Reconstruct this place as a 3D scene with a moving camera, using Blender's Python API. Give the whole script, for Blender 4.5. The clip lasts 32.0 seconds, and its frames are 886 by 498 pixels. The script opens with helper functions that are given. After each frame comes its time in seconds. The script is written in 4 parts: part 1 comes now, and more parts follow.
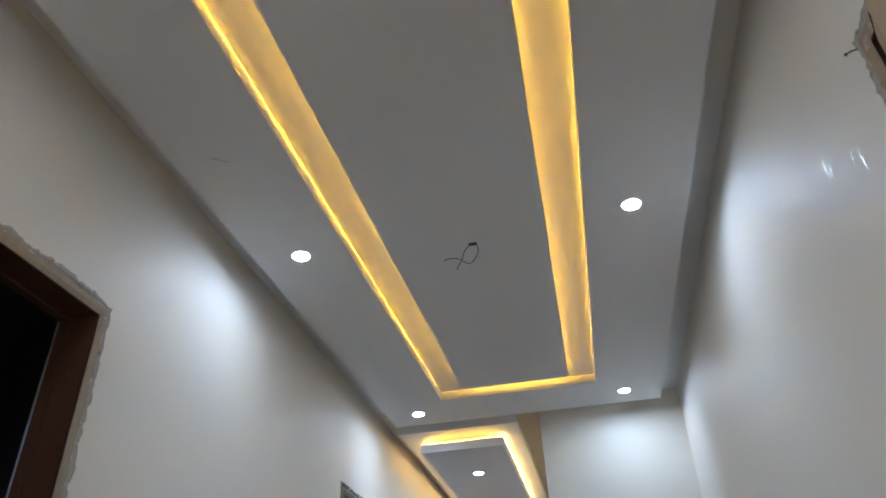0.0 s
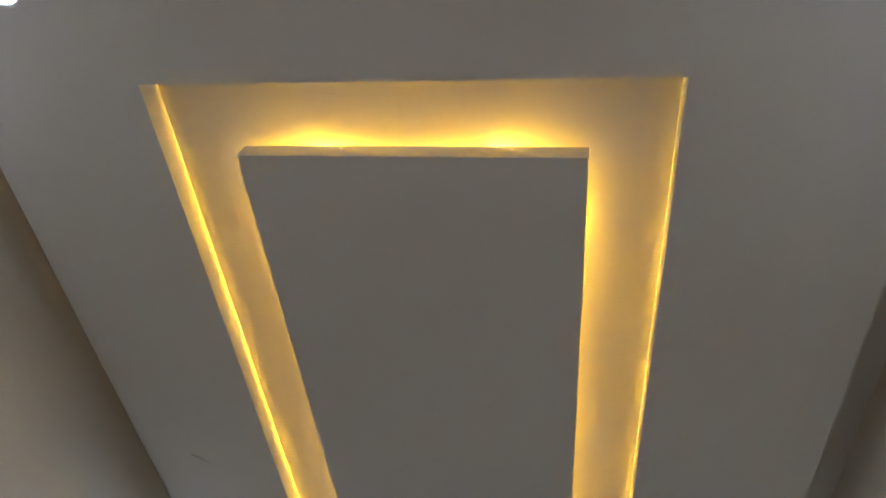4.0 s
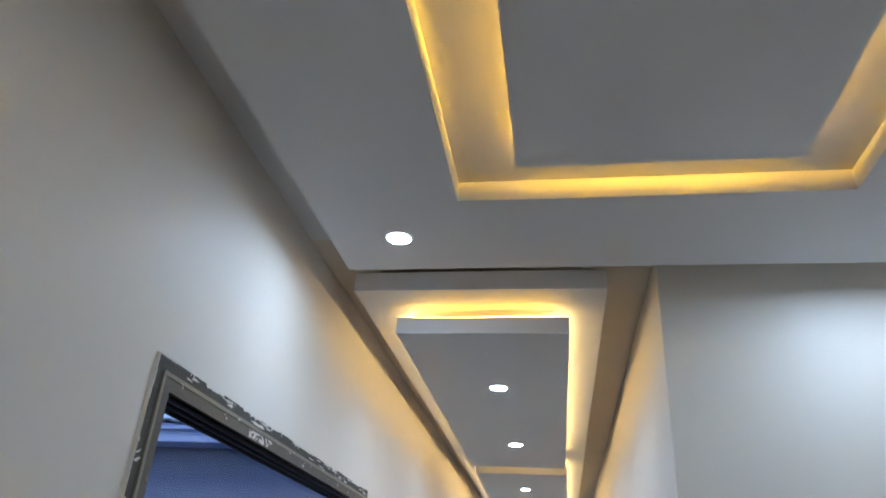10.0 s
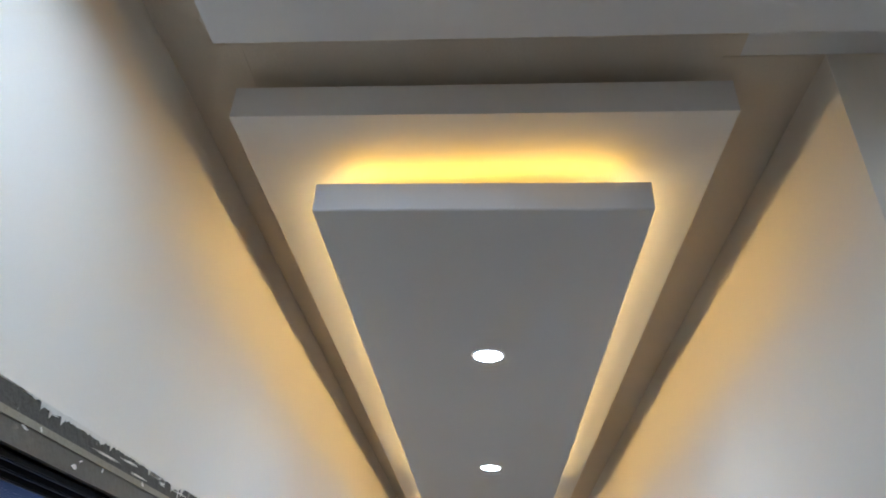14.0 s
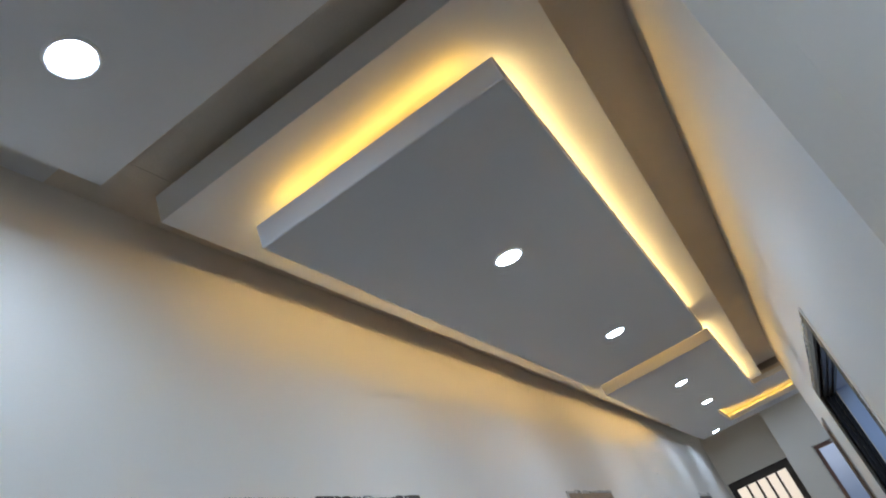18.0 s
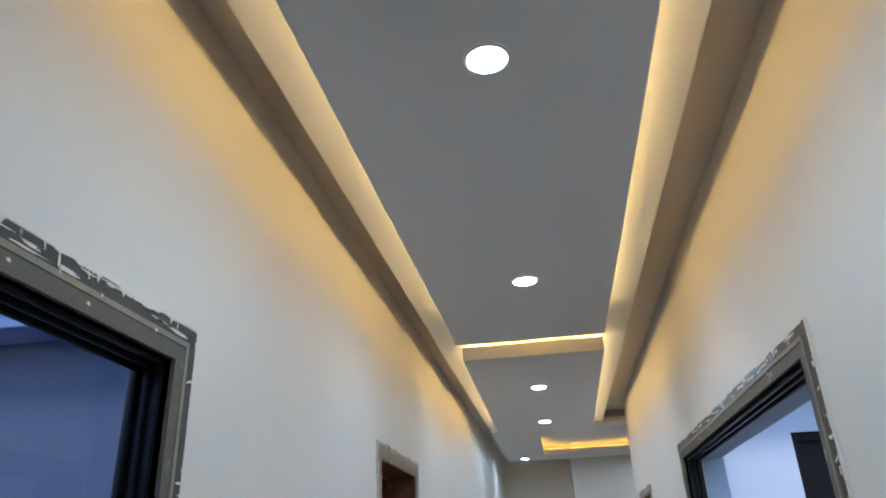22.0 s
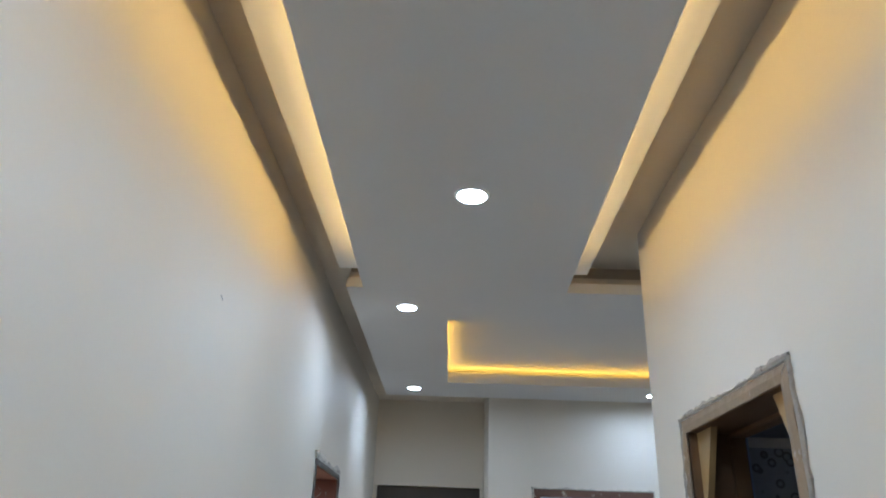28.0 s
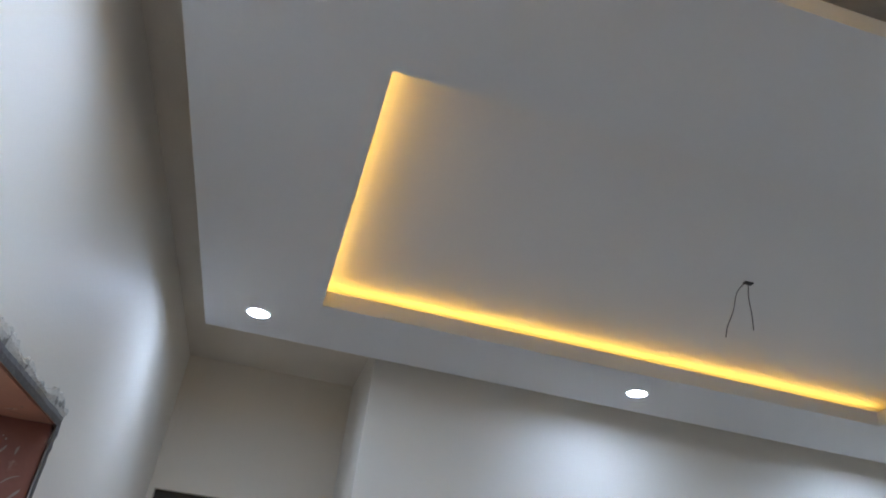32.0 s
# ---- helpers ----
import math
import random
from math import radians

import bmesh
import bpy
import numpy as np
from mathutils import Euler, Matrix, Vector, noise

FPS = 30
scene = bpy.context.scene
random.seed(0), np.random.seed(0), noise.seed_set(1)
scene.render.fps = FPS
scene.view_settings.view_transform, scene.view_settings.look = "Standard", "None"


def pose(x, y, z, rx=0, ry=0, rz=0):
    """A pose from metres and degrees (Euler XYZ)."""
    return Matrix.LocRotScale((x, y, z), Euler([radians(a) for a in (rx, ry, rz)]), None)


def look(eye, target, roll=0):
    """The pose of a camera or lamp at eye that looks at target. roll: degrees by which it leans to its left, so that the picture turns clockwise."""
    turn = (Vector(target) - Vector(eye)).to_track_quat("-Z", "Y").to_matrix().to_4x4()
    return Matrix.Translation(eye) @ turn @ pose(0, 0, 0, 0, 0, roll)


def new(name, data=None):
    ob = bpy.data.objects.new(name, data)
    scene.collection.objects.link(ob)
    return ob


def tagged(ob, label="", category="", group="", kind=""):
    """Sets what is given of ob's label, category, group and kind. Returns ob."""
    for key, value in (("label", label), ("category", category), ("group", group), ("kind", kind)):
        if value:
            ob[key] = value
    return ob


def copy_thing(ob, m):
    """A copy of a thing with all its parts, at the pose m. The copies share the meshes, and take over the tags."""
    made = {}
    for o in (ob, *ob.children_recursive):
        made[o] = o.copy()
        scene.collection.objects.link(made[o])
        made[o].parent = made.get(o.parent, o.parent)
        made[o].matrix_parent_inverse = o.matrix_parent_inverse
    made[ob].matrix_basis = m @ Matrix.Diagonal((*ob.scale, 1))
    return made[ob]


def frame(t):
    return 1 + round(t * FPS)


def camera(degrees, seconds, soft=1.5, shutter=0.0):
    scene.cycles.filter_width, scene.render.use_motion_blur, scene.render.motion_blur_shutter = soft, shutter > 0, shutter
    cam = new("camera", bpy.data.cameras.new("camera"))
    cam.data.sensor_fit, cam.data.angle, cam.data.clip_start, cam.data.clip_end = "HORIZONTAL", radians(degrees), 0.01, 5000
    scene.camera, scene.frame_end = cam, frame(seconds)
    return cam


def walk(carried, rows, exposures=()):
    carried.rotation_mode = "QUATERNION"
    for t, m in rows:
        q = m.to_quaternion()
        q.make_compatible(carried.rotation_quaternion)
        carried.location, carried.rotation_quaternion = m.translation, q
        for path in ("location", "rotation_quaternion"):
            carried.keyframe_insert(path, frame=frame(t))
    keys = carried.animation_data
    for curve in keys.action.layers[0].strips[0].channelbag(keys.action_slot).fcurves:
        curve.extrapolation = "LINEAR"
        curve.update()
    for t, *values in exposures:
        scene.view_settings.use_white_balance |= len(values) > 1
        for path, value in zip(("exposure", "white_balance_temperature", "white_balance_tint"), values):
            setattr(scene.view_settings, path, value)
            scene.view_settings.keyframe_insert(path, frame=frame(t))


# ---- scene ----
cam = camera(65.0, 32.0, 1.9)
PATH = [
    (0, (1.771, -0.724, 0.816), (1.458, 0.915, 1.918), -2.7),
    (0.5, (1.807, -0.747, 0.859), (1.535, 0.79, 2.11), -10.1),
    (1, (1.852, -0.801, 0.887), (1.593, 0.604, 2.287), -12.4),
    (1.5, (1.883, -0.876, 0.958), (1.612, 0.375, 2.495), -7.2),
    (2, (1.821, -0.876, 0.99), (1.548, 0.186, 2.663), -0.5),
    (2.5, (1.773, -0.916, 1.031), (1.449, 0.002, 2.778), 10.0),
    (3, (1.754, -0.907, 1.02), (1.396, -0.07, 2.801), 19.1),
    (3.5, (1.754, -0.802, 1.141), (1.386, 0.119, 2.878), 20.7),
    (4, (1.734, -0.683, 1.428), (1.361, 0.474, 3.017), 16.2),
    (4.5, (1.697, -0.583, 1.619), (1.366, 0.785, 3.039), 13.3),
    (6.5, (1.421, 0.284, 1.753), (1.241, 1.901, 2.916), 4.2),
    (7, (1.409, 0.596, 1.679), (1.227, 2.278, 2.746), 2.0),
    (7.5, (1.434, 0.929, 1.679), (1.179, 2.647, 2.67), 2.7),
    (8, (1.382, 1.221, 1.659), (1.122, 2.961, 2.61), 3.4),
    (8.5, (1.247, 1.562, 1.685), (1.043, 3.316, 2.622), 2.8),
    (9, (1.203, 1.88, 1.664), (0.98, 3.642, 2.583), 1.9),
    (9.5, (1.164, 2.242, 1.684), (0.843, 3.992, 2.598), 3.2),
    (10, (1.013, 2.574, 1.674), (0.696, 4.318, 2.6), 3.7),
    (10.5, (0.894, 2.862, 1.709), (0.624, 4.621, 2.623), 3.0),
    (11, (0.905, 3.149, 1.704), (0.554, 4.89, 2.624), 2.2),
    (11.5, (0.917, 3.387, 1.726), (0.492, 5.104, 2.659), 4.1),
    (12, (0.783, 3.585, 1.73), (0.522, 5.322, 2.686), 3.0),
    (12.5, (0.648, 3.739, 1.778), (0.564, 5.462, 2.791), 0.9),
    (13, (0.605, 3.793, 1.798), (0.549, 5.513, 2.817), 0.0),
    (13.4, (0.63, 3.893, 1.808), (0.596, 5.615, 2.823), 0.1),
    (13.5, (0.673, 4.118, 1.898), (0.591, 5.815, 2.956), 1.8),
    (13.6, (0.7, 4.309, 1.992), (0.578, 6.001, 3.051), 2.8),
    (13.8, (0.707, 4.353, 2.002), (0.567, 6.041, 3.066), 3.2),
    (14, (0.713, 4.141, 1.878), (0.575, 5.838, 2.927), 2.5),
    (14.2, (0.748, 3.969, 1.807), (0.587, 5.686, 2.82), 3.2),
    (14.5, (0.757, 3.981, 1.8), (0.591, 5.694, 2.819), 2.2),
    (15, (0.817, 4.03, 1.791), (0.613, 5.75, 2.792), 1.6),
    (15.5, (0.868, 4.112, 1.805), (0.585, 5.825, 2.798), -3.5),
    (17.5, (1.145, 4.118, 1.72), (0.558, 5.746, 2.723), -23.0),
    (18, (1.178, 4.105, 1.721), (0.639, 5.777, 2.679), -24.2),
    (18.5, (1.214, 4.096, 1.709), (0.676, 5.782, 2.641), -23.8),
    (18.7, (1.222, 4.120, 1.715), (0.675, 5.790, 2.645), -23.7),
    (18.8, (1.23, 4.394, 1.827), (0.594, 6.019, 2.803), -21.6),
    (18.9, (1.258, 4.573, 1.912), (0.527, 6.148, 2.903), -18.2),
    (19, (1.184, 4.633, 1.889), (0.502, 6.185, 2.95), -20.9),
    (19.2, (1.249, 4.4, 1.846), (0.583, 6.016, 2.819), -21.7),
    (19.3, (1.283, 4.251, 1.772), (0.635, 5.879, 2.736), -22.7),
    (19.5, (1.193, 4.123, 1.729), (0.642, 5.789, 2.688), -27.3),
    (20, (1.146, 4.15, 1.726), (0.592, 5.821, 2.674), -23.7),
    (20.5, (1.009, 4.249, 1.721), (0.546, 5.963, 2.642), -16.2),
    (21, (0.817, 4.43, 1.756), (0.514, 6.188, 2.659), -9.7),
    (21.5, (0.746, 4.637, 1.739), (0.501, 6.422, 2.608), -5.8),
    (22, (0.768, 4.961, 1.741), (0.505, 6.766, 2.562), -2.4),
    (22.5, (0.773, 5.226, 1.715), (0.534, 7.06, 2.475), -0.8),
    (23, (0.706, 5.591, 1.739), (0.558, 7.439, 2.491), -1.0),
    (23.5, (0.733, 5.922, 1.744), (0.628, 7.77, 2.5), -0.9),
    (24, (0.815, 6.241, 1.729), (0.644, 8.091, 2.469), 0.2),
    (24.5, (0.765, 6.578, 1.707), (0.606, 8.439, 2.422), 0.4),
    (25, (0.639, 6.951, 1.728), (0.558, 8.822, 2.43), -0.3),
    (25.5, (0.602, 7.268, 1.716), (0.535, 9.14, 2.416), -1.4),
    (27.5, (0.626, 8.67, 1.763), (0.625, 10.491, 2.591), 1.4),
    (28, (0.656, 8.914, 1.748), (0.617, 10.741, 2.562), 2.1),
    (28.5, (0.581, 9.232, 1.774), (0.605, 11.055, 2.596), 0.9),
    (29, (0.563, 9.49, 1.775), (0.651, 11.31, 2.601), -0.7),
    (29.5, (0.604, 9.779, 1.782), (0.678, 11.599, 2.608), -1.1),
    (30, (0.607, 10.027, 1.774), (0.687, 11.838, 2.62), 0.1),
    (30.5, (0.519, 10.339, 1.781), (0.707, 12.12, 2.672), 1.4),
    (31, (0.492, 10.576, 1.776), (0.72, 12.334, 2.702), 2.6),
    (31.5, (0.535, 10.886, 1.778), (0.771, 12.632, 2.724), 4.9),
    (32, (0.545, 11.155, 1.762), (0.895, 12.857, 2.753), 7.6),
]
walk(cam, [(t, look(e, g, r)) for t, e, g, r in PATH],
     [(0, 2.68, 7600, 16), (1, 2.62, 7600, 17), (2, 2.69, 6800, 14), (3, 2.8, 6600, 13), (4.2, 2.25, 8600, 17), (7, 2.22, 6800, 14), (8, 2.45, 6900, 14), (10, 2.55, 7400, 16), (13, 2.56, 7800, 16), (17.5, 2.25, 7400, 15), (21, 2.45, 7300, 14), (23.5, 2.36, 7300, 13), (25, 2.46, 7800, 14), (28, 2.46, 7600, 14), (30.5, 2.56, 7500, 17), (32, 2.5, 7500, 18)])

# ---------------------------------------------------------------- world, sun
world = bpy.data.worlds.new("sky")
scene.world = world
world.use_nodes = True
wn = world.node_tree
sky = wn.nodes.new("ShaderNodeTexSky")
sky.sky_type = "NISHITA"
sky.sun_disc = False
sky.sun_elevation = radians(48)
sky.sun_rotation = radians(200)
sky.air_density = 1.2
sky.dust_density = 0.6
sky.ozone_density = 3.0
wn.nodes["Background"].inputs["Strength"].default_value = 0.071
wn.links.new(sky.outputs["Color"], wn.nodes["Background"].inputs["Color"])

sun = new("sun", bpy.data.lights.new("sun", "SUN"))
sun.data.energy = 0.5
sun.data.angle = radians(15)
sun.data.color = (1.0, 0.96, 0.9)
sun.matrix_world = look((0, 0, 20), (3.2, 14.0 * 0.9, 2.0))

LED_GOLD = (1.0, 0.605, 0.07)
LED_WARM = (1.0, 0.745, 0.31)
LED_END = (1.0, 0.62, 0.12)
LED_COOL = (0.43, 0.665, 1.0)
STRIP_POWER = 5.6
SPOT_POWER = 76.0


# ---------------------------------------------------------------- materials
def material(name, base, rough=0.6, metal=0.0, spots=0.06, scale=6.0, bump=0.1, fine=120.0, stain=None, stain_amount=0.0, stain_scale=3.0, gloss=0.5):
    """A painted, plastered or wooden surface: base colour varied at two scales, with fine relief and optional stains."""
    m = bpy.data.materials.new(name)
    m.use_nodes = True
    t = m.node_tree
    n, l = t.nodes, t.links
    b = n["Principled BSDF"]
    b.inputs["Roughness"].default_value = rough
    b.inputs["Metallic"].default_value = metal
    b.inputs["Specular IOR Level"].default_value = gloss
    co = n.new("ShaderNodeTexCoord")
    big = n.new("ShaderNodeTexNoise")
    big.inputs["Scale"].default_value = scale
    big.inputs["Detail"].default_value = 5
    small = n.new("ShaderNodeTexNoise")
    small.inputs["Scale"].default_value = fine
    small.inputs["Detail"].default_value = 3
    l.new(co.outputs["Object"], big.inputs["Vector"])
    l.new(co.outputs["Object"], small.inputs["Vector"])
    mix = n.new("ShaderNodeMix")
    mix.data_type = "RGBA"
    dark = [c * (1 - spots) for c in base]
    lite = [min(1.0, c * (1 + spots * 0.6)) for c in base]
    mix.inputs["A"].default_value = (*dark, 1)
    mix.inputs["B"].default_value = (*lite, 1)
    add = n.new("ShaderNodeMath")
    add.operation = "MULTIPLY_ADD"
    add.inputs[1].default_value = 0.35
    l.new(small.outputs["Fac"], add.inputs[0])
    sc = n.new("ShaderNodeMath")
    sc.operation = "MULTIPLY"
    sc.inputs[1].default_value = 0.65
    l.new(big.outputs["Fac"], sc.inputs[0])
    l.new(sc.outputs[0], add.inputs[2])
    l.new(add.outputs[0], mix.inputs["Factor"])
    out = mix.outputs["Result"]
    if stain:
        st = n.new("ShaderNodeTexNoise")
        st.inputs["Scale"].default_value = stain_scale
        st.inputs["Detail"].default_value = 8
        st.inputs["Roughness"].default_value = 0.65
        l.new(co.outputs["Object"], st.inputs["Vector"])
        ramp = n.new("ShaderNodeValToRGB")
        ramp.color_ramp.elements[0].position = 0.62 - stain_amount * 0.3
        ramp.color_ramp.elements[1].position = 0.68 - stain_amount * 0.3
        l.new(st.outputs["Fac"], ramp.inputs["Fac"])
        mx = n.new("ShaderNodeMix")
        mx.data_type = "RGBA"
        l.new(ramp.outputs["Color"], mx.inputs["Factor"])
        l.new(out, mx.inputs["A"])
        mx.inputs["B"].default_value = (*stain, 1)
        out = mx.outputs["Result"]
    l.new(out, b.inputs["Base Color"])
    bp = n.new("ShaderNodeBump")
    bp.inputs["Strength"].default_value = bump
    bp.inputs["Distance"].default_value = 0.004
    l.new(small.outputs["Fac"], bp.inputs["Height"])
    l.new(bp.outputs["Normal"], b.inputs["Normal"])
    return m


def glowing(name, color, power):
    m = bpy.data.materials.new(name)
    m.use_nodes = True
    t = m.node_tree
    e = t.nodes.new("ShaderNodeEmission")
    e.inputs["Color"].default_value = (*color, 1)
    e.inputs["Strength"].default_value = power
    t.links.new(e.outputs[0], t.nodes["Material Output"].inputs["Surface"])
    return m


def glass_material(name, tint, gloss=0.22):
    m = bpy.data.materials.new(name)
    m.use_nodes = True
    t = m.node_tree
    n, l = t.nodes, t.links
    tr = n.new("ShaderNodeBsdfTransparent")
    tr.inputs["Color"].default_value = tint
    gl = n.new("ShaderNodeBsdfGlossy")
    gl.inputs["Roughness"].default_value = 0.02
    lw = n.new("ShaderNodeLayerWeight")
    lw.inputs["Blend"].default_value = 0.25
    fr = n.new("ShaderNodeMath")
    fr.operation = "MULTIPLY_ADD"
    fr.inputs[1].default_value = gloss
    fr.inputs[2].default_value = 0.01
    l.new(lw.outputs["Facing"], fr.inputs[0])
    mx = n.new("ShaderNodeMixShader")
    l.new(fr.outputs[0], mx.inputs[0])
    l.new(tr.outputs[0], mx.inputs[1])
    l.new(gl.outputs[0], mx.inputs[2])
    l.new(mx.outputs[0], n["Material Output"].inputs["Surface"])
    return m


M_WALL = material("wall_paint_cream", (0.825, 0.76, 0.675), rough=0.55, spots=0.04, scale=1.3, bump=0.10, fine=90, gloss=0.35)
M_CEIL = material("ceiling_paint_white", (0.73, 0.725, 0.73), rough=0.5, spots=0.06, scale=1.4, bump=0.05, fine=70, gloss=0.4)
M_SLAB = material("bare_brown_slab", (0.50, 0.41, 0.32), rough=0.9, spots=0.25, scale=4, bump=0.5)
M_GAP = material("bare_tan_skim", (0.72, 0.635, 0.54), rough=0.9, spots=0.12, scale=3, bump=0.3)
M_ENTRY = material("bare_entrance_slab", (0.26, 0.245, 0.235), rough=0.9, spots=0.2, scale=4, bump=0.4)
# floors are out of view; both colours are set for bounce onto the ceilings
M_FLOOR = material("floor_warm_for_bounce", (0.24, 0.170, 0.115), rough=0.7, spots=0.2, scale=2, bump=0.2)
M_PALE = material("floor_pale_for_bounce", (0.56, 0.48, 0.40), rough=0.7, spots=0.2, scale=2, bump=0.2)
M_MORTAR = material("dark_cement_mortar", (0.105, 0.094, 0.078), rough=0.85, spots=0.35, scale=14, bump=0.8, fine=90, stain=(0.40, 0.38, 0.34), stain_amount=-0.1, stain_scale=34)
M_FILLER = material("tan_filler", (0.40, 0.31, 0.22), rough=0.85, spots=0.2, scale=18, bump=0.6, fine=90, stain=(0.70, 0.66, 0.60), stain_amount=-0.05, stain_scale=11)
M_PATCH = material("pale_filler_patches", (0.62, 0.58, 0.52), rough=0.85, spots=0.2, scale=18, bump=0.7, fine=90, stain=(0.25, 0.23, 0.2), stain_amount=0.2, stain_scale=18)
M_WOOD = material("dark_brown_door_wood", (0.105, 0.045, 0.026), rough=0.42, spots=0.4, scale=5, bump=0.2, fine=60, stain=(0.42, 0.34, 0.29), stain_amount=-0.12, stain_scale=24)
M_RAW = material("raw_tan_timber", (0.50, 0.32, 0.15), rough=0.6, spots=0.18, scale=7, bump=0.25, fine=80)
M_PRIMER = material("brown_primed_timber", (0.20, 0.10, 0.075), rough=0.6, spots=0.3, scale=9, bump=0.3, fine=80, stain=(0.5, 0.45, 0.4), stain_amount=0.05, stain_scale=12)
M_MAUVE = material("mauve_primed_timber", (0.105, 0.060, 0.046), rough=0.8, gloss=0.12, spots=0.22, scale=9, bump=0.3, fine=80, stain=(0.20, 0.14, 0.11), stain_amount=-0.02, stain_scale=14)
M_PINK = material("dusty_pink_brown_timber", (0.52, 0.25, 0.17), rough=0.5, spots=0.25, scale=6, bump=0.25, fine=70, stain=(0.62, 0.45, 0.38), stain_amount=0.02, stain_scale=9)
M_DUSTY = material("dark_red_brown_dusty_wood", (0.23, 0.080, 0.038), rough=0.35, spots=0.4, scale=5, bump=0.2, fine=60, stain=(0.42, 0.36, 0.32), stain_amount=-0.03, stain_scale=26)
M_OAK = material("dull_brown_timber", (0.19, 0.10, 0.05), rough=0.5, spots=0.3, scale=6, bump=0.2, fine=60, stain=(0.40, 0.33, 0.26), stain_amount=-0.15, stain_scale=22)
M_BROWN = material("brown_grey_timber_face", (0.37, 0.26, 0.175), rough=0.75, spots=0.25, scale=10, bump=0.4, fine=90, stain=(0.50, 0.45, 0.40), stain_amount=-0.02, stain_scale=9)
M_TAN = material("thin_beige_mortar", (0.44, 0.39, 0.34), rough=0.85, spots=0.25, scale=18, bump=0.7, fine=90, stain=(0.20, 0.17, 0.15), stain_amount=0.05, stain_scale=20)
M_ALU = material("black_aluminium", (0.012, 0.013, 0.016), rough=0.38, metal=0.3, spots=0.2, scale=10, bump=0.03)
M_TRIM = material("brown_grey_window_trim", (0.155, 0.130, 0.098), rough=0.7, spots=0.3, scale=11, bump=0.5, fine=70, stain=(0.34, 0.28, 0.20), stain_amount=-0.05, stain_scale=9)
M_BEAD = material("worn_grey_bead", (0.33, 0.285, 0.215), rough=0.75, spots=0.3, scale=9, bump=0.5, fine=120, stain=(0.42, 0.30, 0.15), stain_amount=0.05, stain_scale=5)
M_FILM = material("glossy_brown_primer", (0.15, 0.125, 0.095), rough=0.26, spots=0.35, scale=12, bump=0.12, fine=30, stain=(0.34, 0.29, 0.23), stain_amount=0.0, stain_scale=14, gloss=0.04)
M_SMEAR = material("dried_plaster_smear", (0.36, 0.27, 0.22), rough=0.85, spots=0.2, scale=20, bump=0.3)
M_RUST = material("red_brown_primed_timber", (0.26, 0.085, 0.050), rough=0.5, spots=0.35, scale=5, bump=0.25, fine=70, stain=(0.46, 0.28, 0.21), stain_amount=0.0, stain_scale=7)
M_DULL = material("dark_grey_primed_edge", (0.13, 0.115, 0.105), rough=0.8, spots=0.3, scale=14, bump=0.5, fine=80, stain=(0.32, 0.30, 0.28), stain_amount=0.05, stain_scale=16)
M_CREAM = material("cream_outside_render", (0.80, 0.68, 0.52), rough=0.85, spots=0.08, scale=2, bump=0.2)
M_BEIGE = material("wall_warmer_beige", (0.80, 0.70, 0.58), rough=0.6, spots=0.05, scale=1.3, bump=0.1, fine=90)
# white outdoor render; the blue cast of daylight is put into its colour
M_OUT = material("outside_wall_blue_daylight", (0.41, 0.52, 0.70), rough=0.85, spots=0.06, scale=2, bump=0.05, fine=14)
M_ROOF = material("grey_roof_sheet", (0.22, 0.23, 0.25), rough=0.6, spots=0.2, scale=3, bump=0.1)
# plaster with the dimness of rooms and court put into its colour
M_ROOM_SHADE = material("plaster_with_room_shade", (0.21, 0.245, 0.31), rough=0.9, spots=0.12, scale=2, bump=0.05, fine=14)
M_STEEL = material("dark_brown_steel", (0.065, 0.05, 0.04), rough=0.5, metal=0.4, spots=0.2, scale=8, bump=0.1)
M_WIRE = material("dark_wire", (0.02, 0.015, 0.02), rough=0.5, spots=0.1, bump=0.0)
M_RING = material("white_lamp_ring", (0.8, 0.8, 0.8), rough=0.35, spots=0.02, bump=0.0)
M_TILE = material("blue_grey_wall_tile", (0.44, 0.49, 0.57), rough=0.22, spots=0.2, scale=12, bump=0.05)
tt = M_TILE.node_tree
vor = tt.nodes.new("ShaderNodeTexVoronoi")
vor.inputs["Scale"].default_value = 23.0
ringr = tt.nodes.new("ShaderNodeValToRGB")
for pos, val in ((0.0, 1.0), (0.20, 1.0), (0.27, 0.5), (0.36, 0.45), (0.42, 1.0)):
    el = ringr.color_ramp.elements.new(pos) if pos not in (0.0,) else ringr.color_ramp.elements[0]
    el.color = (val, val, val, 1)
ringr.color_ramp.elements[-1].color = (1, 1, 1, 1)
tco = tt.nodes.new("ShaderNodeTexCoord")
tt.links.new(tco.outputs["Object"], vor.inputs["Vector"])
tt.links.new(vor.outputs["Distance"], ringr.inputs["Fac"])
mulr = tt.nodes.new("ShaderNodeMix")
mulr.data_type, mulr.blend_type = "RGBA", "MULTIPLY"
mulr.inputs["Factor"].default_value = 1.0
src = tt.nodes["Principled BSDF"].inputs["Base Color"].links[0].from_socket
tt.links.new(src, mulr.inputs["A"])
tt.links.new(ringr.outputs["Color"], mulr.inputs["B"])
tt.links.new(mulr.outputs["Result"], tt.nodes["Principled BSDF"].inputs["Base Color"])
M_BLUE = material("blue_grey_paint", (0.40, 0.46, 0.55), rough=0.6, spots=0.08, scale=3, bump=0.1)
M_GROUND = material("ground_earth", (0.24, 0.20, 0.15), rough=0.95, spots=0.3, scale=1.0, bump=0.5)
M_LEAF = material("far_foliage", (0.05, 0.08, 0.03), rough=0.8, spots=0.4, scale=2, bump=0.2)
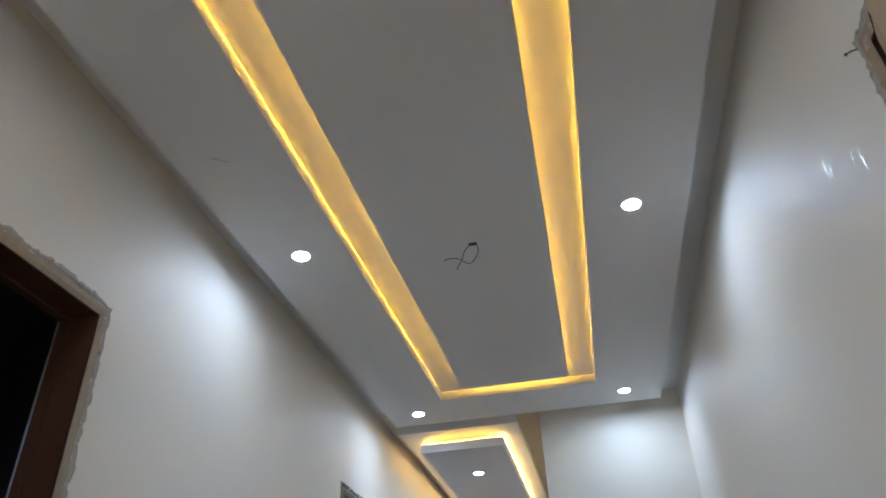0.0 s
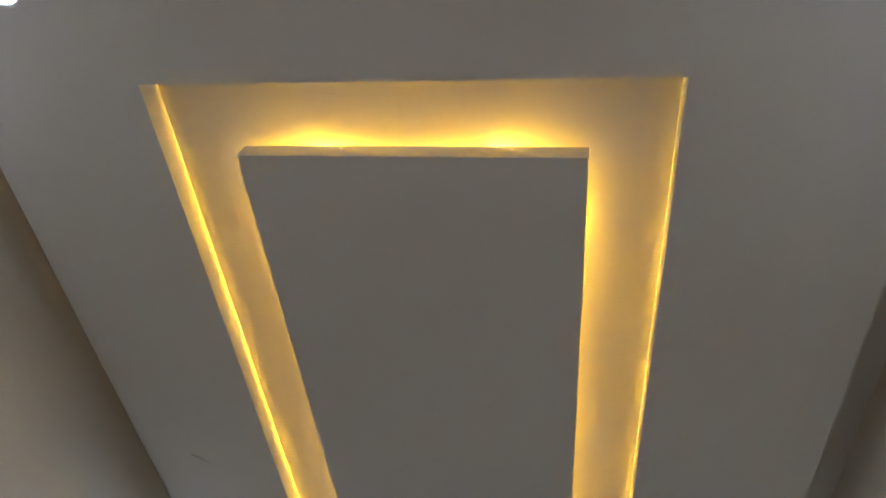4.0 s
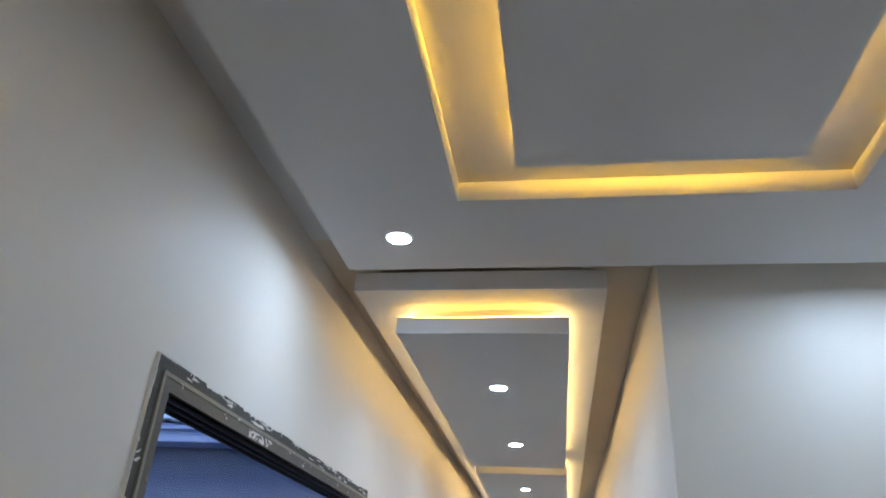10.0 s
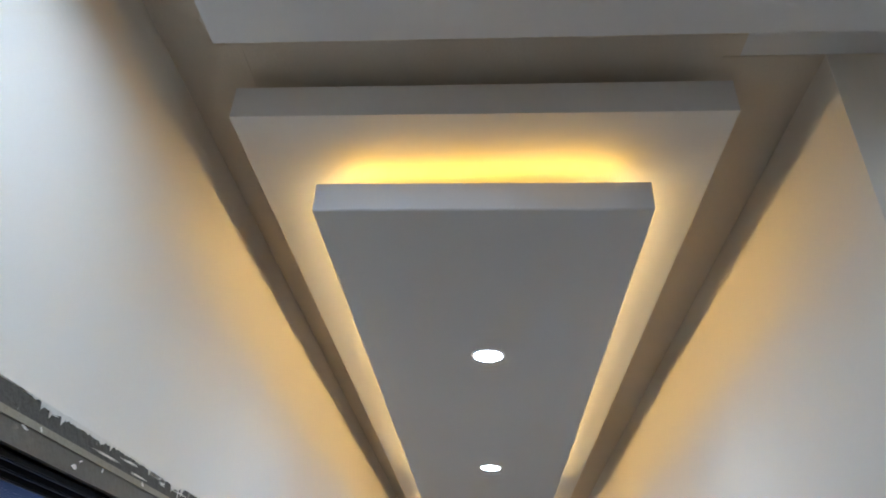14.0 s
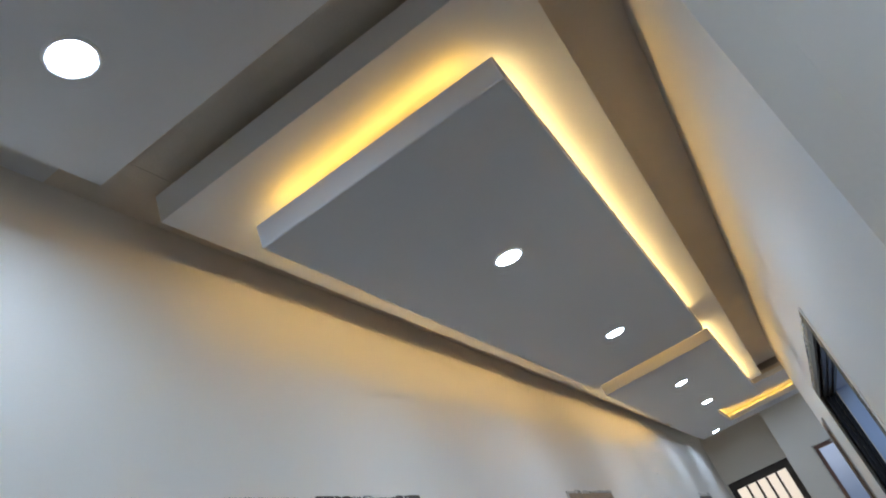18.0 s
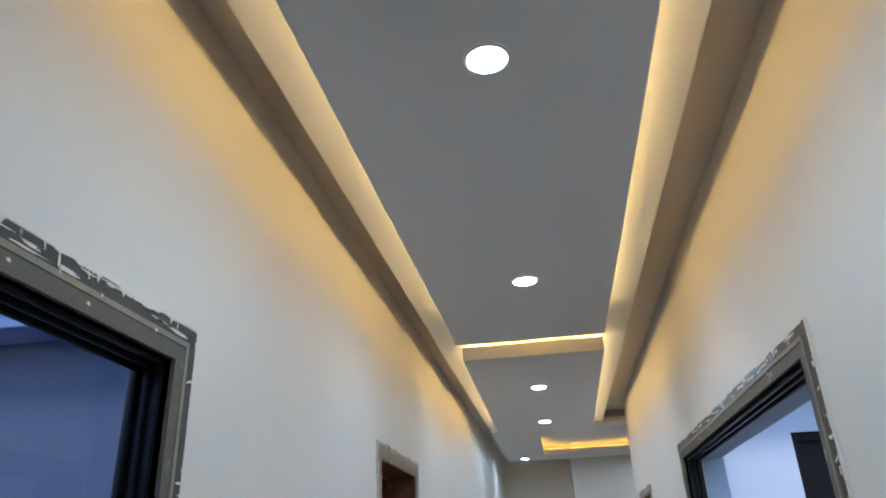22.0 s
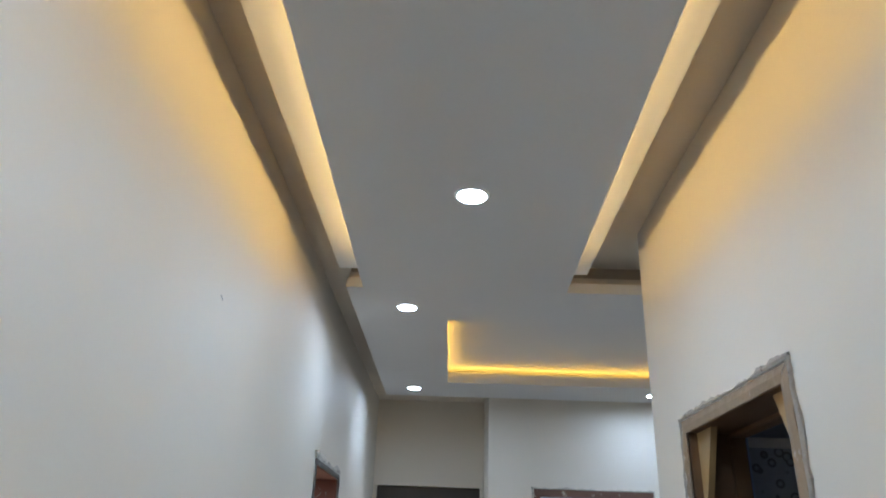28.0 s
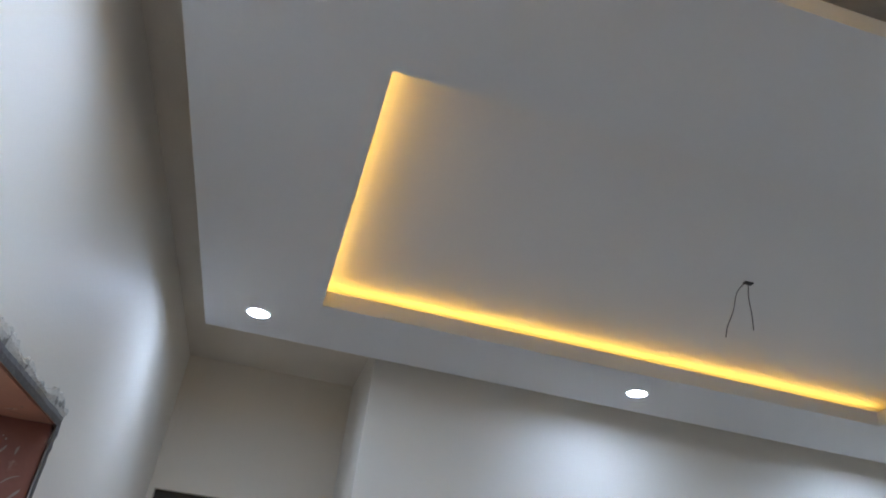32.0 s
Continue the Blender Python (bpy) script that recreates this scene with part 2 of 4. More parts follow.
M_GLASS = glass_material("blue_tinted_glass", (0.52, 0.60, 0.74, 1), 0.06)
M_SMOKE = material("dark_tinted_glass", (0.010, 0.011, 0.015), rough=0.5, spots=0.1, bump=0.0, gloss=0.06)
M_STRIP = glowing("warm_led_strip", LED_WARM, STRIP_POWER)
M_STRIP_END = glowing("warm_led_strip_end", LED_END, STRIP_POWER * 0.52)
M_STRIP_LOBBY = glowing("golden_lobby_strip", LED_END, STRIP_POWER * 0.85)
M_STRIP_LOBBY_NORTH = glowing("golden_lobby_strip_north", LED_END, STRIP_POWER * 0.48)
M_STRIP_HALL_END = glowing("golden_led_strip_end", LED_GOLD, STRIP_POWER * 8.8)
M_STRIP_HALL_NORTH = glowing("golden_led_strip_north", LED_GOLD, STRIP_POWER * 2.7)
M_STRIP_HALL = glowing("golden_led_strip", LED_GOLD, STRIP_POWER * 9.0)
M_SPOT = glowing("cool_led_disc", LED_COOL, SPOT_POWER)
M_SPOT_LOBBY = glowing("cool_led_disc_dim", LED_COOL, SPOT_POWER * 0.84)


# ---------------------------------------------------------------- mesh helpers
def part(name, bm, mat, parent=None, label="", smooth=False):
    """Link a bmesh as one mesh object under a thing or a part."""
    me = bpy.data.meshes.new(name)
    bmesh.ops.recalc_face_normals(bm, faces=bm.faces)
    bm.to_mesh(me)
    bm.free()
    me.materials.append(mat)
    if smooth:
        for p in me.polygons:
            p.use_smooth = True
    ob = new(name, me)
    if parent:
        ob.parent = parent
    if label:
        tagged(ob, label)
    return ob


def empty(name, x=0, y=0, z=0):
    ob = new(name)
    ob.empty_display_size = 0.1
    ob.location = (x, y, z)
    return ob


def box(bm, x0, y0, z0, x1, y1, z1):
    vs = [bm.verts.new(p) for p in ((x0, y0, z0), (x1, y0, z0), (x1, y1, z0), (x0, y1, z0), (x0, y0, z1), (x1, y0, z1), (x1, y1, z1), (x0, y1, z1))]
    for q in ((0, 3, 2, 1), (4, 5, 6, 7), (0, 1, 5, 4), (1, 2, 6, 5), (2, 3, 7, 6), (3, 0, 4, 7)):
        bm.faces.new([vs[i] for i in q])
    return vs


def boxes(*items):
    bm = bmesh.new()
    for it in items:
        box(bm, *it)
    return bm


def soft_box(x0, y0, z0, x1, y1, z1, r=0.004):
    bm = boxes((x0, y0, z0, x1, y1, z1))
    bmesh.ops.bevel(bm, geom=bm.edges[:], offset=r, segments=2, affect="EDGES", clamp_overlap=True)
    return bm


def holed(u0, u1, v0, v1, holes, w0, w1, put):
    """A plate from w0 to w1 with rectangular holes (ua, ub, va, vb); put(u, v, w) gives the place."""
    us = sorted({u0, u1, *[h[0] for h in holes], *[h[1] for h in holes]})
    vs = sorted({v0, v1, *[h[2] for h in holes], *[h[3] for h in holes]})
    us = [u for u in us if u0 <= u <= u1]
    vs = [v for v in vs if v0 <= v <= v1]

    def solid(i, j):
        if not (0 <= i < len(us) - 1 and 0 <= j < len(vs) - 1):
            return False
        cu, cv = (us[i] + us[i + 1]) / 2, (vs[j] + vs[j + 1]) / 2
        return not any(h[0] < cu < h[1] and h[2] < cv < h[3] for h in holes)

    bm = bmesh.new()
    made = {}

    def vert(i, j, k):
        if (i, j, k) not in made:
            made[i, j, k] = bm.verts.new(put(us[i], vs[j], (w0, w1)[k]))
        return made[i, j, k]

    for i in range(len(us) - 1):
        for j in range(len(vs) - 1):
            if not solid(i, j):
                continue
            for k in (0, 1):
                bm.faces.new([vert(i, j, k), vert(i + 1, j, k), vert(i + 1, j + 1, k), vert(i, j + 1, k)])
            for di, dj, a, b in ((-1, 0, (i, j), (i, j + 1)), (1, 0, (i + 1, j), (i + 1, j + 1)), (0, -1, (i, j), (i + 1, j)), (0, 1, (i, j + 1), (i + 1, j + 1))):
                if not solid(i + di, j + dj):
                    bm.faces.new([vert(*a, 0), vert(*b, 0), vert(*b, 1), vert(*a, 1)])
    return bm


def wall_x(name, x0, x1, y0, y1, z0, z1, holes=(), mat=None, label=""):
    """A wall standing along y between x0 and x1; holes (ya, yb, za, zb)."""
    ob = part(name, holed(y0, y1, z0, z1, list(holes), x0, x1, lambda u, v, w: (w, u, v)), mat or M_WALL)
    return tagged(ob, label or "smooth cream painted plaster wall", "wall", kind="structure")


def wall_y(name, y0, y1, x0, x1, z0, z1, holes=(), mat=None, label=""):
    ob = part(name, holed(x0, x1, z0, z1, list(holes), y0, y1, lambda u, v, w: (u, w, v)), mat or M_WALL)
    return tagged(ob, label or "smooth cream painted plaster wall", "wall", kind="structure")


def tube(pts, r, sides=6):
    bm = bmesh.new()
    rings = []
    for i, p in enumerate(pts):
        p = Vector(p)
        a = Vector(pts[max(0, i - 1)])
        b = Vector(pts[min(len(pts) - 1, i + 1)])
        d = (b - a).normalized()
        s = d.cross(Vector((0.3, 0.5, 0.8))).normalized()
        t = d.cross(s)
        rings.append([bm.verts.new(p + r * (math.cos(2 * math.pi * k / sides) * s + math.sin(2 * math.pi * k / sides) * t)) for k in range(sides)])
    for a, b in zip(rings, rings[1:]):
        for k in range(sides):
            bm.faces.new([a[k], a[(k + 1) % sides], b[(k + 1) % sides], b[k]])
    bm.faces.new(rings[0])
    bm.faces.new(rings[-1])
    return bm


def curve_points(ctrl, n=8):
    """A smooth line through the control points."""
    c = [Vector(p) for p in ctrl]
    out = []
    for i in range(len(c) - 1):
        p0, p1, p2, p3 = c[max(0, i - 1)], c[i], c[i + 1], c[min(len(c) - 1, i + 2)]
        for k in range(n):
            t = k / n
            out.append(0.5 * ((2 * p1) + (p2 - p0) * t + (2 * p0 - 5 * p1 + 4 * p2 - p3) * t * t + (3 * p1 - p0 - 3 * p2 + p3) * t ** 3))
    out.append(c[-1])
    return out


def disc(bm, r, z, n=32, cx=0.0, cy=0.0):
    vs = [bm.verts.new((cx + r * math.cos(2 * math.pi * k / n), cy + r * math.sin(2 * math.pi * k / n), z)) for k in range(n)]
    bm.faces.new(vs)
    return vs


def lathe(profile, n=32):
    bm = bmesh.new()
    rings = [[bm.verts.new((r * math.cos(2 * math.pi * k / n), r * math.sin(2 * math.pi * k / n), z)) for k in range(n)] for r, z in profile]
    for a, b in zip(rings, rings[1:]):
        for k in range(n):
            bm.faces.new([a[k], a[(k + 1) % n], b[(k + 1) % n], b[k]])
    return bm


def ragged_band(put, u0, u1, v0, v1, width, seed, jag=0.35, proud=0.004, step=0.018, sides=("l", "t", "r")):
    """A hand-trowelled band round an opening (u0..u1, top v1), with an uneven outer edge. put(u, v, w): w is out of the wall."""
    rnd = random.Random(seed)
    bm = bmesh.new()

    def run(a, b, outward, first, last):
        n = max(4, int((Vector(b) - Vector(a)).length / step))
        prev = None
        walkv = 0.0
        for i in range(n + 1):
            t = i / n
            u = a[0] + (b[0] - a[0]) * t
            v = a[1] + (b[1] - a[1]) * t
            walkv = 0.78 * walkv + rnd.uniform(-1, 1) * 0.55
            wd = width * (1 + jag * walkv)
            ou, ov = u + outward[0] * wd, v + outward[1] * wd
            if i == 0:
                ou, ov = ou + first[0] * wd, ov + first[1] * wd
            if i == n:
                ou, ov = ou + last[0] * wd, ov + last[1] * wd
            h = proud * rnd.uniform(0.6, 1.4)
            q = [bm.verts.new(put(u, v, proud)), bm.verts.new(put((u + ou) / 2, (v + ov) / 2, proud + h * 0.6)), bm.verts.new(put(ou, ov, h)), bm.verts.new(put(ou, ov, -0.002))]
            if prev:
                for k in range(3):
                    bm.faces.new([prev[k], q[k], q[k + 1], prev[k + 1]])
            prev = q

    if "l" in sides:
        run((u0, v0), (u0, v1), (-1, 0), (0, 0), (0, 1))
    if "t" in sides:
        run((u0, v1), (u1, v1), (0, 1), (-1, 0), (1, 0))
    if "r" in sides:
        run((u1, v1), (u1, v0), (1, 0), (0, 1), (0, 0))
    return bm


# ---------------------------------------------------------------- plan
FLOOR = 0.0
SLAB = 3.10
XR = 2.615           # right wall of the hall
XC = 1.422           # right wall of the passage
Y_BACK = -1.7
Y_HALL = 5.225       # end wall of the hall
Y_TURN = 11.60      # where the passage opens into the lobby
Y_END = 14.35       # end wall of the lobby
X_END = 0.942        # its corner beside the gate
Y_GATE = 15.16
X_LOBBY = 4.2
HALL_Z = 2.892
ISLE_Z = 2.754
LOBBY_Z = 2.869
TOP = 2.17           # head of the openings
TOP_B = 2.19
TOP_L = 2.145        # heads of the two windows
TOP_R = 2.187
DOOR_A = (0.56, 1.37)
DOOR_B = (8.027, 8.838)
DOOR_C = (10.495, 11.245)
DOOR_D = (12.412, 13.187)
WIN_L = (4.230, 6.262)
WIN_R = (6.84, 8.885)
DOOR_E = (1.278, 2.158)
TOP_E = 2.243
DOOR_F = (-0.21, 0.655)
TOP_F = 2.175
SILL = 1.0

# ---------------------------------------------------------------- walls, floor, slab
# outer half of the wall carries blue daylight in its colour
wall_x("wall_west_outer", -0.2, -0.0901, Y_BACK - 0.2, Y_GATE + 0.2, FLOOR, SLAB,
       [(*DOOR_A, FLOOR - 1, TOP), (WIN_L[0] - 0.13, WIN_L[1] + 0.26, SILL - 0.1, TOP_L + 0.14), (*DOOR_B, FLOOR - 1, TOP_B), (*DOOR_D, FLOOR - 1, TOP)], M_OUT, "outer wall face coloured blue for daylight")
wall_x("wall_west", -0.09, 0.0, Y_BACK - 0.2, Y_GATE + 0.2, FLOOR, SLAB,
       [(*DOOR_A, FLOOR - 1, TOP), (*WIN_L, SILL, TOP_L), (*DOOR_B, FLOOR - 1, TOP_B), (*DOOR_D, FLOOR - 1, TOP)])
wall_x("wall_hall_east", XR, XR + 0.2, Y_BACK - 0.2, Y_HALL + 0.2, FLOOR, SLAB, [(*DOOR_F, FLOOR - 1, TOP_F)])
wall_y("wall_hall_north", Y_HALL, Y_HALL + 0.2, XC + 0.0902, XR, FLOOR, SLAB)
wall_x("wall_passage_east", XC, XC + 0.09, Y_HALL, Y_TURN, FLOOR, SLAB, [(*WIN_R, SILL, TOP_R), (*DOOR_C, FLOOR - 1, TOP)])
# blue-lit reveals come from this half's blue colour
wall_x("wall_passage_east_outer", XC + 0.0901, XC + 0.2, Y_HALL + 0.2001, Y_TURN - 0.2001, FLOOR, SLAB, [(*WIN_R, SILL, TOP_R), (*DOOR_C, FLOOR - 1, TOP)], M_OUT, "outer wall face coloured blue for daylight")
wall_y("wall_south", Y_BACK - 0.2, Y_BACK, 0, XR, FLOOR, SLAB, [(0.65, 1.95, FLOOR - 1, 2.20)], label="cream painted entrance wall with an open doorway")
wall_y("wall_lobby_south", Y_TURN - 0.2, Y_TURN, XC + 0.0902, X_LOBBY, FLOOR, SLAB)
wall_y("wall_lobby_north", Y_END, Y_END + 0.2, X_END, X_LOBBY, FLOOR, SLAB, [(*DOOR_E, FLOOR - 1, TOP_E)])
wall_x("wall_lobby_east", X_LOBBY, X_LOBBY + 0.2, Y_TURN - 0.2, Y_END + 0.2, FLOOR, SLAB)
wall_x("wall_gate_side", X_END, X_END + 0.2, Y_END + 0.2, Y_GATE + 0.2, FLOOR, SLAB)
wall_y("wall_gate", Y_GATE, Y_GATE + 0.2, 0, X_END, FLOOR, SLAB, [(0.03, X_END - 0.03, FLOOR - 1, 2.31)], M_BEIGE, "warmer beige wall above the steel gate")
# unseen floors, here to throw warm light upwards
for nm, x0, x1, y0, y1, m, lab in (("floor_hall", -0.2, XR + 0.2, Y_BACK - 0.2, Y_HALL + 0.1, M_FLOOR, "unseen floor, warm brown for the light it bounces"), ("floor_passage", -0.2, XC + 0.2, Y_HALL + 0.1, Y_TURN - 0.1, M_FLOOR, "unseen floor, warm brown for the light it bounces"),
                                   ("floor_lobby", -0.2, X_LOBBY + 0.2, Y_TURN - 0.1, Y_GATE + 0.2, M_PALE, "unseen lobby floor, pale for the light it bounces")):
    tagged(part(nm, boxes((x0, y0, FLOOR - 0.15, x1, y1, FLOOR)), m), lab, "floor", kind="structure")
tagged(part("ceiling_slab", boxes((-0.2, Y_BACK - 0.2, SLAB, XR + 0.2, Y_HALL + 0.2, SLAB + 0.15), (-0.2, Y_HALL + 0.2, SLAB, XC + 0.2, Y_TURN - 0.2, SLAB + 0.15),
                                  (-0.2, Y_TURN - 0.2, SLAB, X_LOBBY + 0.2, Y_GATE + 0.2, SLAB + 0.15)), M_SLAB), "bare concrete slab above the suspended ceilings", "ceiling", kind="structure")

# ---------------------------------------------------------------- hall ceiling
HC = dict(x0=0.183, x1=2.4435, y0=-0.585, y1=5.036)
TR = dict(x0=0.700, x1=1.927, y0=-0.085, y1=4.531)
IS = dict(x0=0.901, x1=1.7337, y0=0.108, y1=4.346)
SKEW = 0.0061        # the long edges of the hall ceiling drift apart towards the entrance


def skewed(bm, x_mid, y_ref):
    for v in bm.verts:
        v.co.x += (y_ref - v.co.y) * SKEW * (1 if v.co.x > x_mid else -1)
    return bm


flat = lambda u, v, w: (u, v, w)
REC = HALL_Z + 0.074


def ceiling(name, x0, x1, y0, y1, z, thick, hole=None, lid=None, label="", skew=False):
    bm = holed(x0, x1, y0, y1, [hole] if hole else [], z, z + thick, flat)
    if skew:
        skewed(bm, (x0 + x1) / 2, y1)
    if lid:
        for it in lid:
            box(bm, *it)
    return tagged(part(name, bm, M_CEIL), label, "ceiling", kind="structure")


ceiling("ceiling_hall", HC["x0"], HC["x1"], HC["y0"], HC["y1"], HALL_Z, 0.074, (TR["x0"], TR["x1"], TR["y0"], TR["y1"]),
        [(TR["x0"] - 0.05, TR["y0"] - 0.05, REC + 0.002, TR["x1"] + 0.12, TR["y1"] + 0.05, SLAB)],
        "white suspended plasterboard ceiling with a long lit recess", True)


def strip_face(p, q, out, bow, tilt, height=0.012):
    """A narrow glowing tape from p to q that faces out; bow pushes its middle and second half towards the rim."""
    bm = bmesh.new()
    rows = []
    n = 12 if bow else 1
    for k in range(n + 1):
        f = k / n
        w = p + (q - p) * f + out * (bow * (0.5 - 0.5 * math.cos(math.pi * min(1.0, max(0.0, (f - 0.35) / 0.4)))))
        rows.append((bm.verts.new(w + out * tilt), bm.verts.new(w - out * tilt + Vector((0, 0, height)))))
    for (a, b), (c, d) in zip(rows, rows[1:]):
        bm.faces.new([a, c, d, b])
    return bm


def island(x0, x1, y0, y1, z0, face, top, label, inset=0.06, lift=0.008, flare=0.0, side=M_STRIP, end=M_STRIP_END, end_inset=None, tilt=0.004, run_out=(0.10, 0.10), bow=0.0, skew=0.0, cover=False, core=0.16, height=0.012, tray=0.0):
    """A hanging ceiling panel with a led strip lying on its rim, against the edge of its hidden core."""
    th = empty("ceiling_island", (x0 + x1) / 2, (y0 + y1) / 2, z0)
    tagged(th, label, "ceiling panel", "floating ceiling panels")
    dx, dy = (x1 - x0) / 2, (y1 - y0) / 2

    def shaped(bm):
        for v in bm.verts:
            f = v.co.y / dy
            if v.co.x > 0:
                v.co.x += flare * f + skew * (dy - v.co.y)
            else:
                v.co.x -= flare * f + skew * (dy - v.co.y)
        return bm

    if tray:
        bm = shaped(boxes((-dx, -dy, 0, dx, dy, tray)))
        for x0, y0, x1, y1 in ((-dx, -dy, -dx + 0.02, dy), (dx - 0.02, -dy, dx, dy), (-dx + 0.02, -dy, dx - 0.02, -dy + 0.02), (-dx + 0.02, dy - 0.07, dx - 0.02, dy)):
            part("rim", shaped(boxes((x0, y0, tray, x1, y1, face))), M_CEIL, th)
    else:
        bm = shaped(boxes((-dx, -dy, 0, dx, dy, face)))
        bmesh.ops.bevel(bm, geom=bm.edges[:], offset=0.003, segments=1, affect="EDGES")
    part("panel", bm, M_CEIL, th)
    s, h = inset, (tray or face) + lift
    s0, s1 = end_inset or (s, s)
    part("hanger_core", shaped(boxes((-dx + core, -dy + max(0.28, core) if tray else -dy + core, tray or face, dx - core, dy - max(0.0701, min(0.16, core)), top - z0))), M_CEIL, th)
    e = 0.05 if tray else s + 0.02
    for p, q, out in (((-dx + s, -dy + run_out[0], h), (-dx + s, dy - run_out[1], h), (-1, 0)), ((dx - s, -dy + run_out[0], h), (dx - s, dy - run_out[1], h), (1, 0)),
                      ((-dx + e, -dy + s0, h), (dx - e, -dy + s0, h), (0, -1)), ((-dx + e, dy - s1, h), (dx - e, dy - s1, h), (0, 1))):
        out = Vector((*out, 0))
        p, q = Vector(p), Vector(q)
        low = cover and out.y > 0
        if low:
            p.z = q.z = face + lift
            p.x, q.x = -dx + 0.01, dx - 0.01
        bm = shaped(strip_face(p, q, out, bow if out.y and not low else 0.0, 0.003 if low else tilt, height))
        part("led_strip", bm, side if out.x else M_STRIP_HALL_NORTH if low else end, th, "glowing warm yellow strip")
    if cover:
        part("strip_cover", shaped(boxes((-dx, dy - s1 - 0.0135, face + 0.0140, dx, dy - 0.015, face + 0.0155))), M_CEIL, th)
    return th


island(IS["x0"], IS["x1"], IS["y0"], IS["y1"], HALL_Z, 0.054, REC, "long white floating ceiling panel edged with warm light", 0.225, 0.002, 0.0, M_STRIP_HALL, M_STRIP_HALL_END, (0.250, 0.045), 0.006, (0.03, 0.13), 0.0, SKEW, True, 0.255, 0.008, 0.0460)

# passage: frame panel and two islands
FR = dict(x0=0.148, x1=1.224, y0=5.239, y1=11.715)
ceiling("ceiling_passage", FR["x0"], FR["x1"], FR["y0"], FR["y1"], HALL_Z, 0.085, None,
        [(FR["x0"] + 0.2, FR["y0"] + 0.8, HALL_Z + 0.087, FR["x1"] - 0.2, FR["y1"] - 0.8, SLAB)], "white suspended plasterboard panel along the passage")
island(0.313, 1.068, 5.394, 8.403, ISLE_Z, 0.075, HALL_Z, "white floating ceiling panel edged with warm light over the passage", 0.040, 0.016, end_inset=(0.052, 0.052), bow=0.014, height=0.009)
island(0.291, 1.095, 8.714, 11.585, ISLE_Z, 0.075, HALL_Z, "white floating ceiling panel edged with warm light over the passage", 0.038, 0.018, 0.015, end_inset=(0.054, 0.038), bow=0.012, height=0.010)

LB = dict(x0=0.157, x1=3.95, y0=11.882, y1=14.165)
# plastered strips closing the gaps beside the panels
def closer(name, x0, y0, x1, y1, z, mat=None):
    return tagged(part(name, boxes((x0, y0, z, x1, y1, SLAB)), mat or M_GAP), "recessed bare plaster strip between ceiling panel and wall", "ceiling", kind="structure")


GAP_Z = HALL_Z + 0.142
HALL_GAP_Z = GAP_Z
closer("ceiling_gap_1", 0.0, HC["y0"] - 0.0015, HC["x0"] + 0.03, HC["y1"] - 0.0025, HALL_GAP_Z, M_CEIL)
closer("ceiling_gap_2", 0.0, HC["y1"] - 0.0025, FR["x0"] + 0.02, Y_GATE, GAP_Z)
closer("ceiling_gap_3", HC["x1"] - 0.03, HC["y0"] - 0.0015, XR, Y_HALL, HALL_GAP_Z, M_CEIL)
closer("ceiling_gap_4", FR["x1"] - 0.015, Y_HALL, XC, Y_TURN, GAP_Z)
closer("ceiling_gap_7", FR["x1"] - 0.015, Y_TURN, X_LOBBY, LB["y0"] + 0.098, GAP_Z)
closer("ceiling_gap_8", FR["x0"] + 0.0202, HC["y1"] - 0.0022, FR["x1"] + 0.0208, FR["y0"] + 0.80, GAP_Z + 0.001)
closer("ceiling_gap_5", FR["x1"] + 0.015, HC["y1"] - 0.03, HC["x1"] - 0.03, Y_HALL, HALL_GAP_Z + 0.002, M_CEIL)
closer("ceiling_gap_9", FR["x0"] + 0.0202, FR["y1"] - 0.60, FR["x1"] - 0.0152, LB["y0"] + 0.098, GAP_Z + 0.001)
closer("ceiling_gap_10", 0.0, HC["y0"] - 0.0395, XR, HC["y0"] - 0.0018, HALL_Z + 0.045, M_CEIL)
closer("ceiling_gap_6", FR["x0"] + 0.02, LB["y1"] - 0.03, X_LOBBY, Y_GATE, GAP_Z)
tagged(part("ceiling_entrance", boxes((0.0, Y_BACK, HALL_Z + 0.03, XR, HC["y0"] - 0.040, SLAB)), M_ENTRY), "bare grey-brown slab over the entrance", "ceiling", kind="structure")
# lobby ceiling
LT = dict(x0=0.620, x1=3.20, y0=12.335, y1=13.705)
LREC = LOBBY_Z + 0.115
bm = holed(LB["x0"], LB["x1"], LB["y0"] + 0.14, LB["y1"], [(LT["x0"], LT["x1"], LT["y0"], LT["y1"])], LOBBY_Z, LOBBY_Z + 0.066, flat)
up = holed(LB["x0"], LB["x1"], LB["y0"] + 0.14, LB["y1"], [(LT["x0"] - 0.16, LT["x1"] + 0.16, LT["y0"] - 0.16, LT["y1"] + 0.16)], LOBBY_Z + 0.0662, LREC, flat)
tmp = bpy.data.meshes.new("tmp")
up.to_mesh(tmp)
up.free()
bm.from_mesh(tmp)
bpy.data.meshes.remove(tmp)
box(bm, LT["x0"] - 0.16, LT["y0"] - 0.16, LREC, LT["x1"] + 0.16, LT["y1"] + 0.16, SLAB)
box(bm, LB["x0"], LB["y0"], LOBBY_Z, LB["x1"], LB["y0"] + 0.14, LOBBY_Z + 0.048)
tagged(part("ceiling_lobby_batten", boxes((LB["x0"] + 0.004, LB["y0"] + 0.045, LOBBY_Z + 0.0485, LB["x1"], LB["y0"] + 0.0995, LOBBY_Z + 0.092)), M_GAP), "bare plaster batten above the lobby ceiling edge", "ceiling", kind="structure")
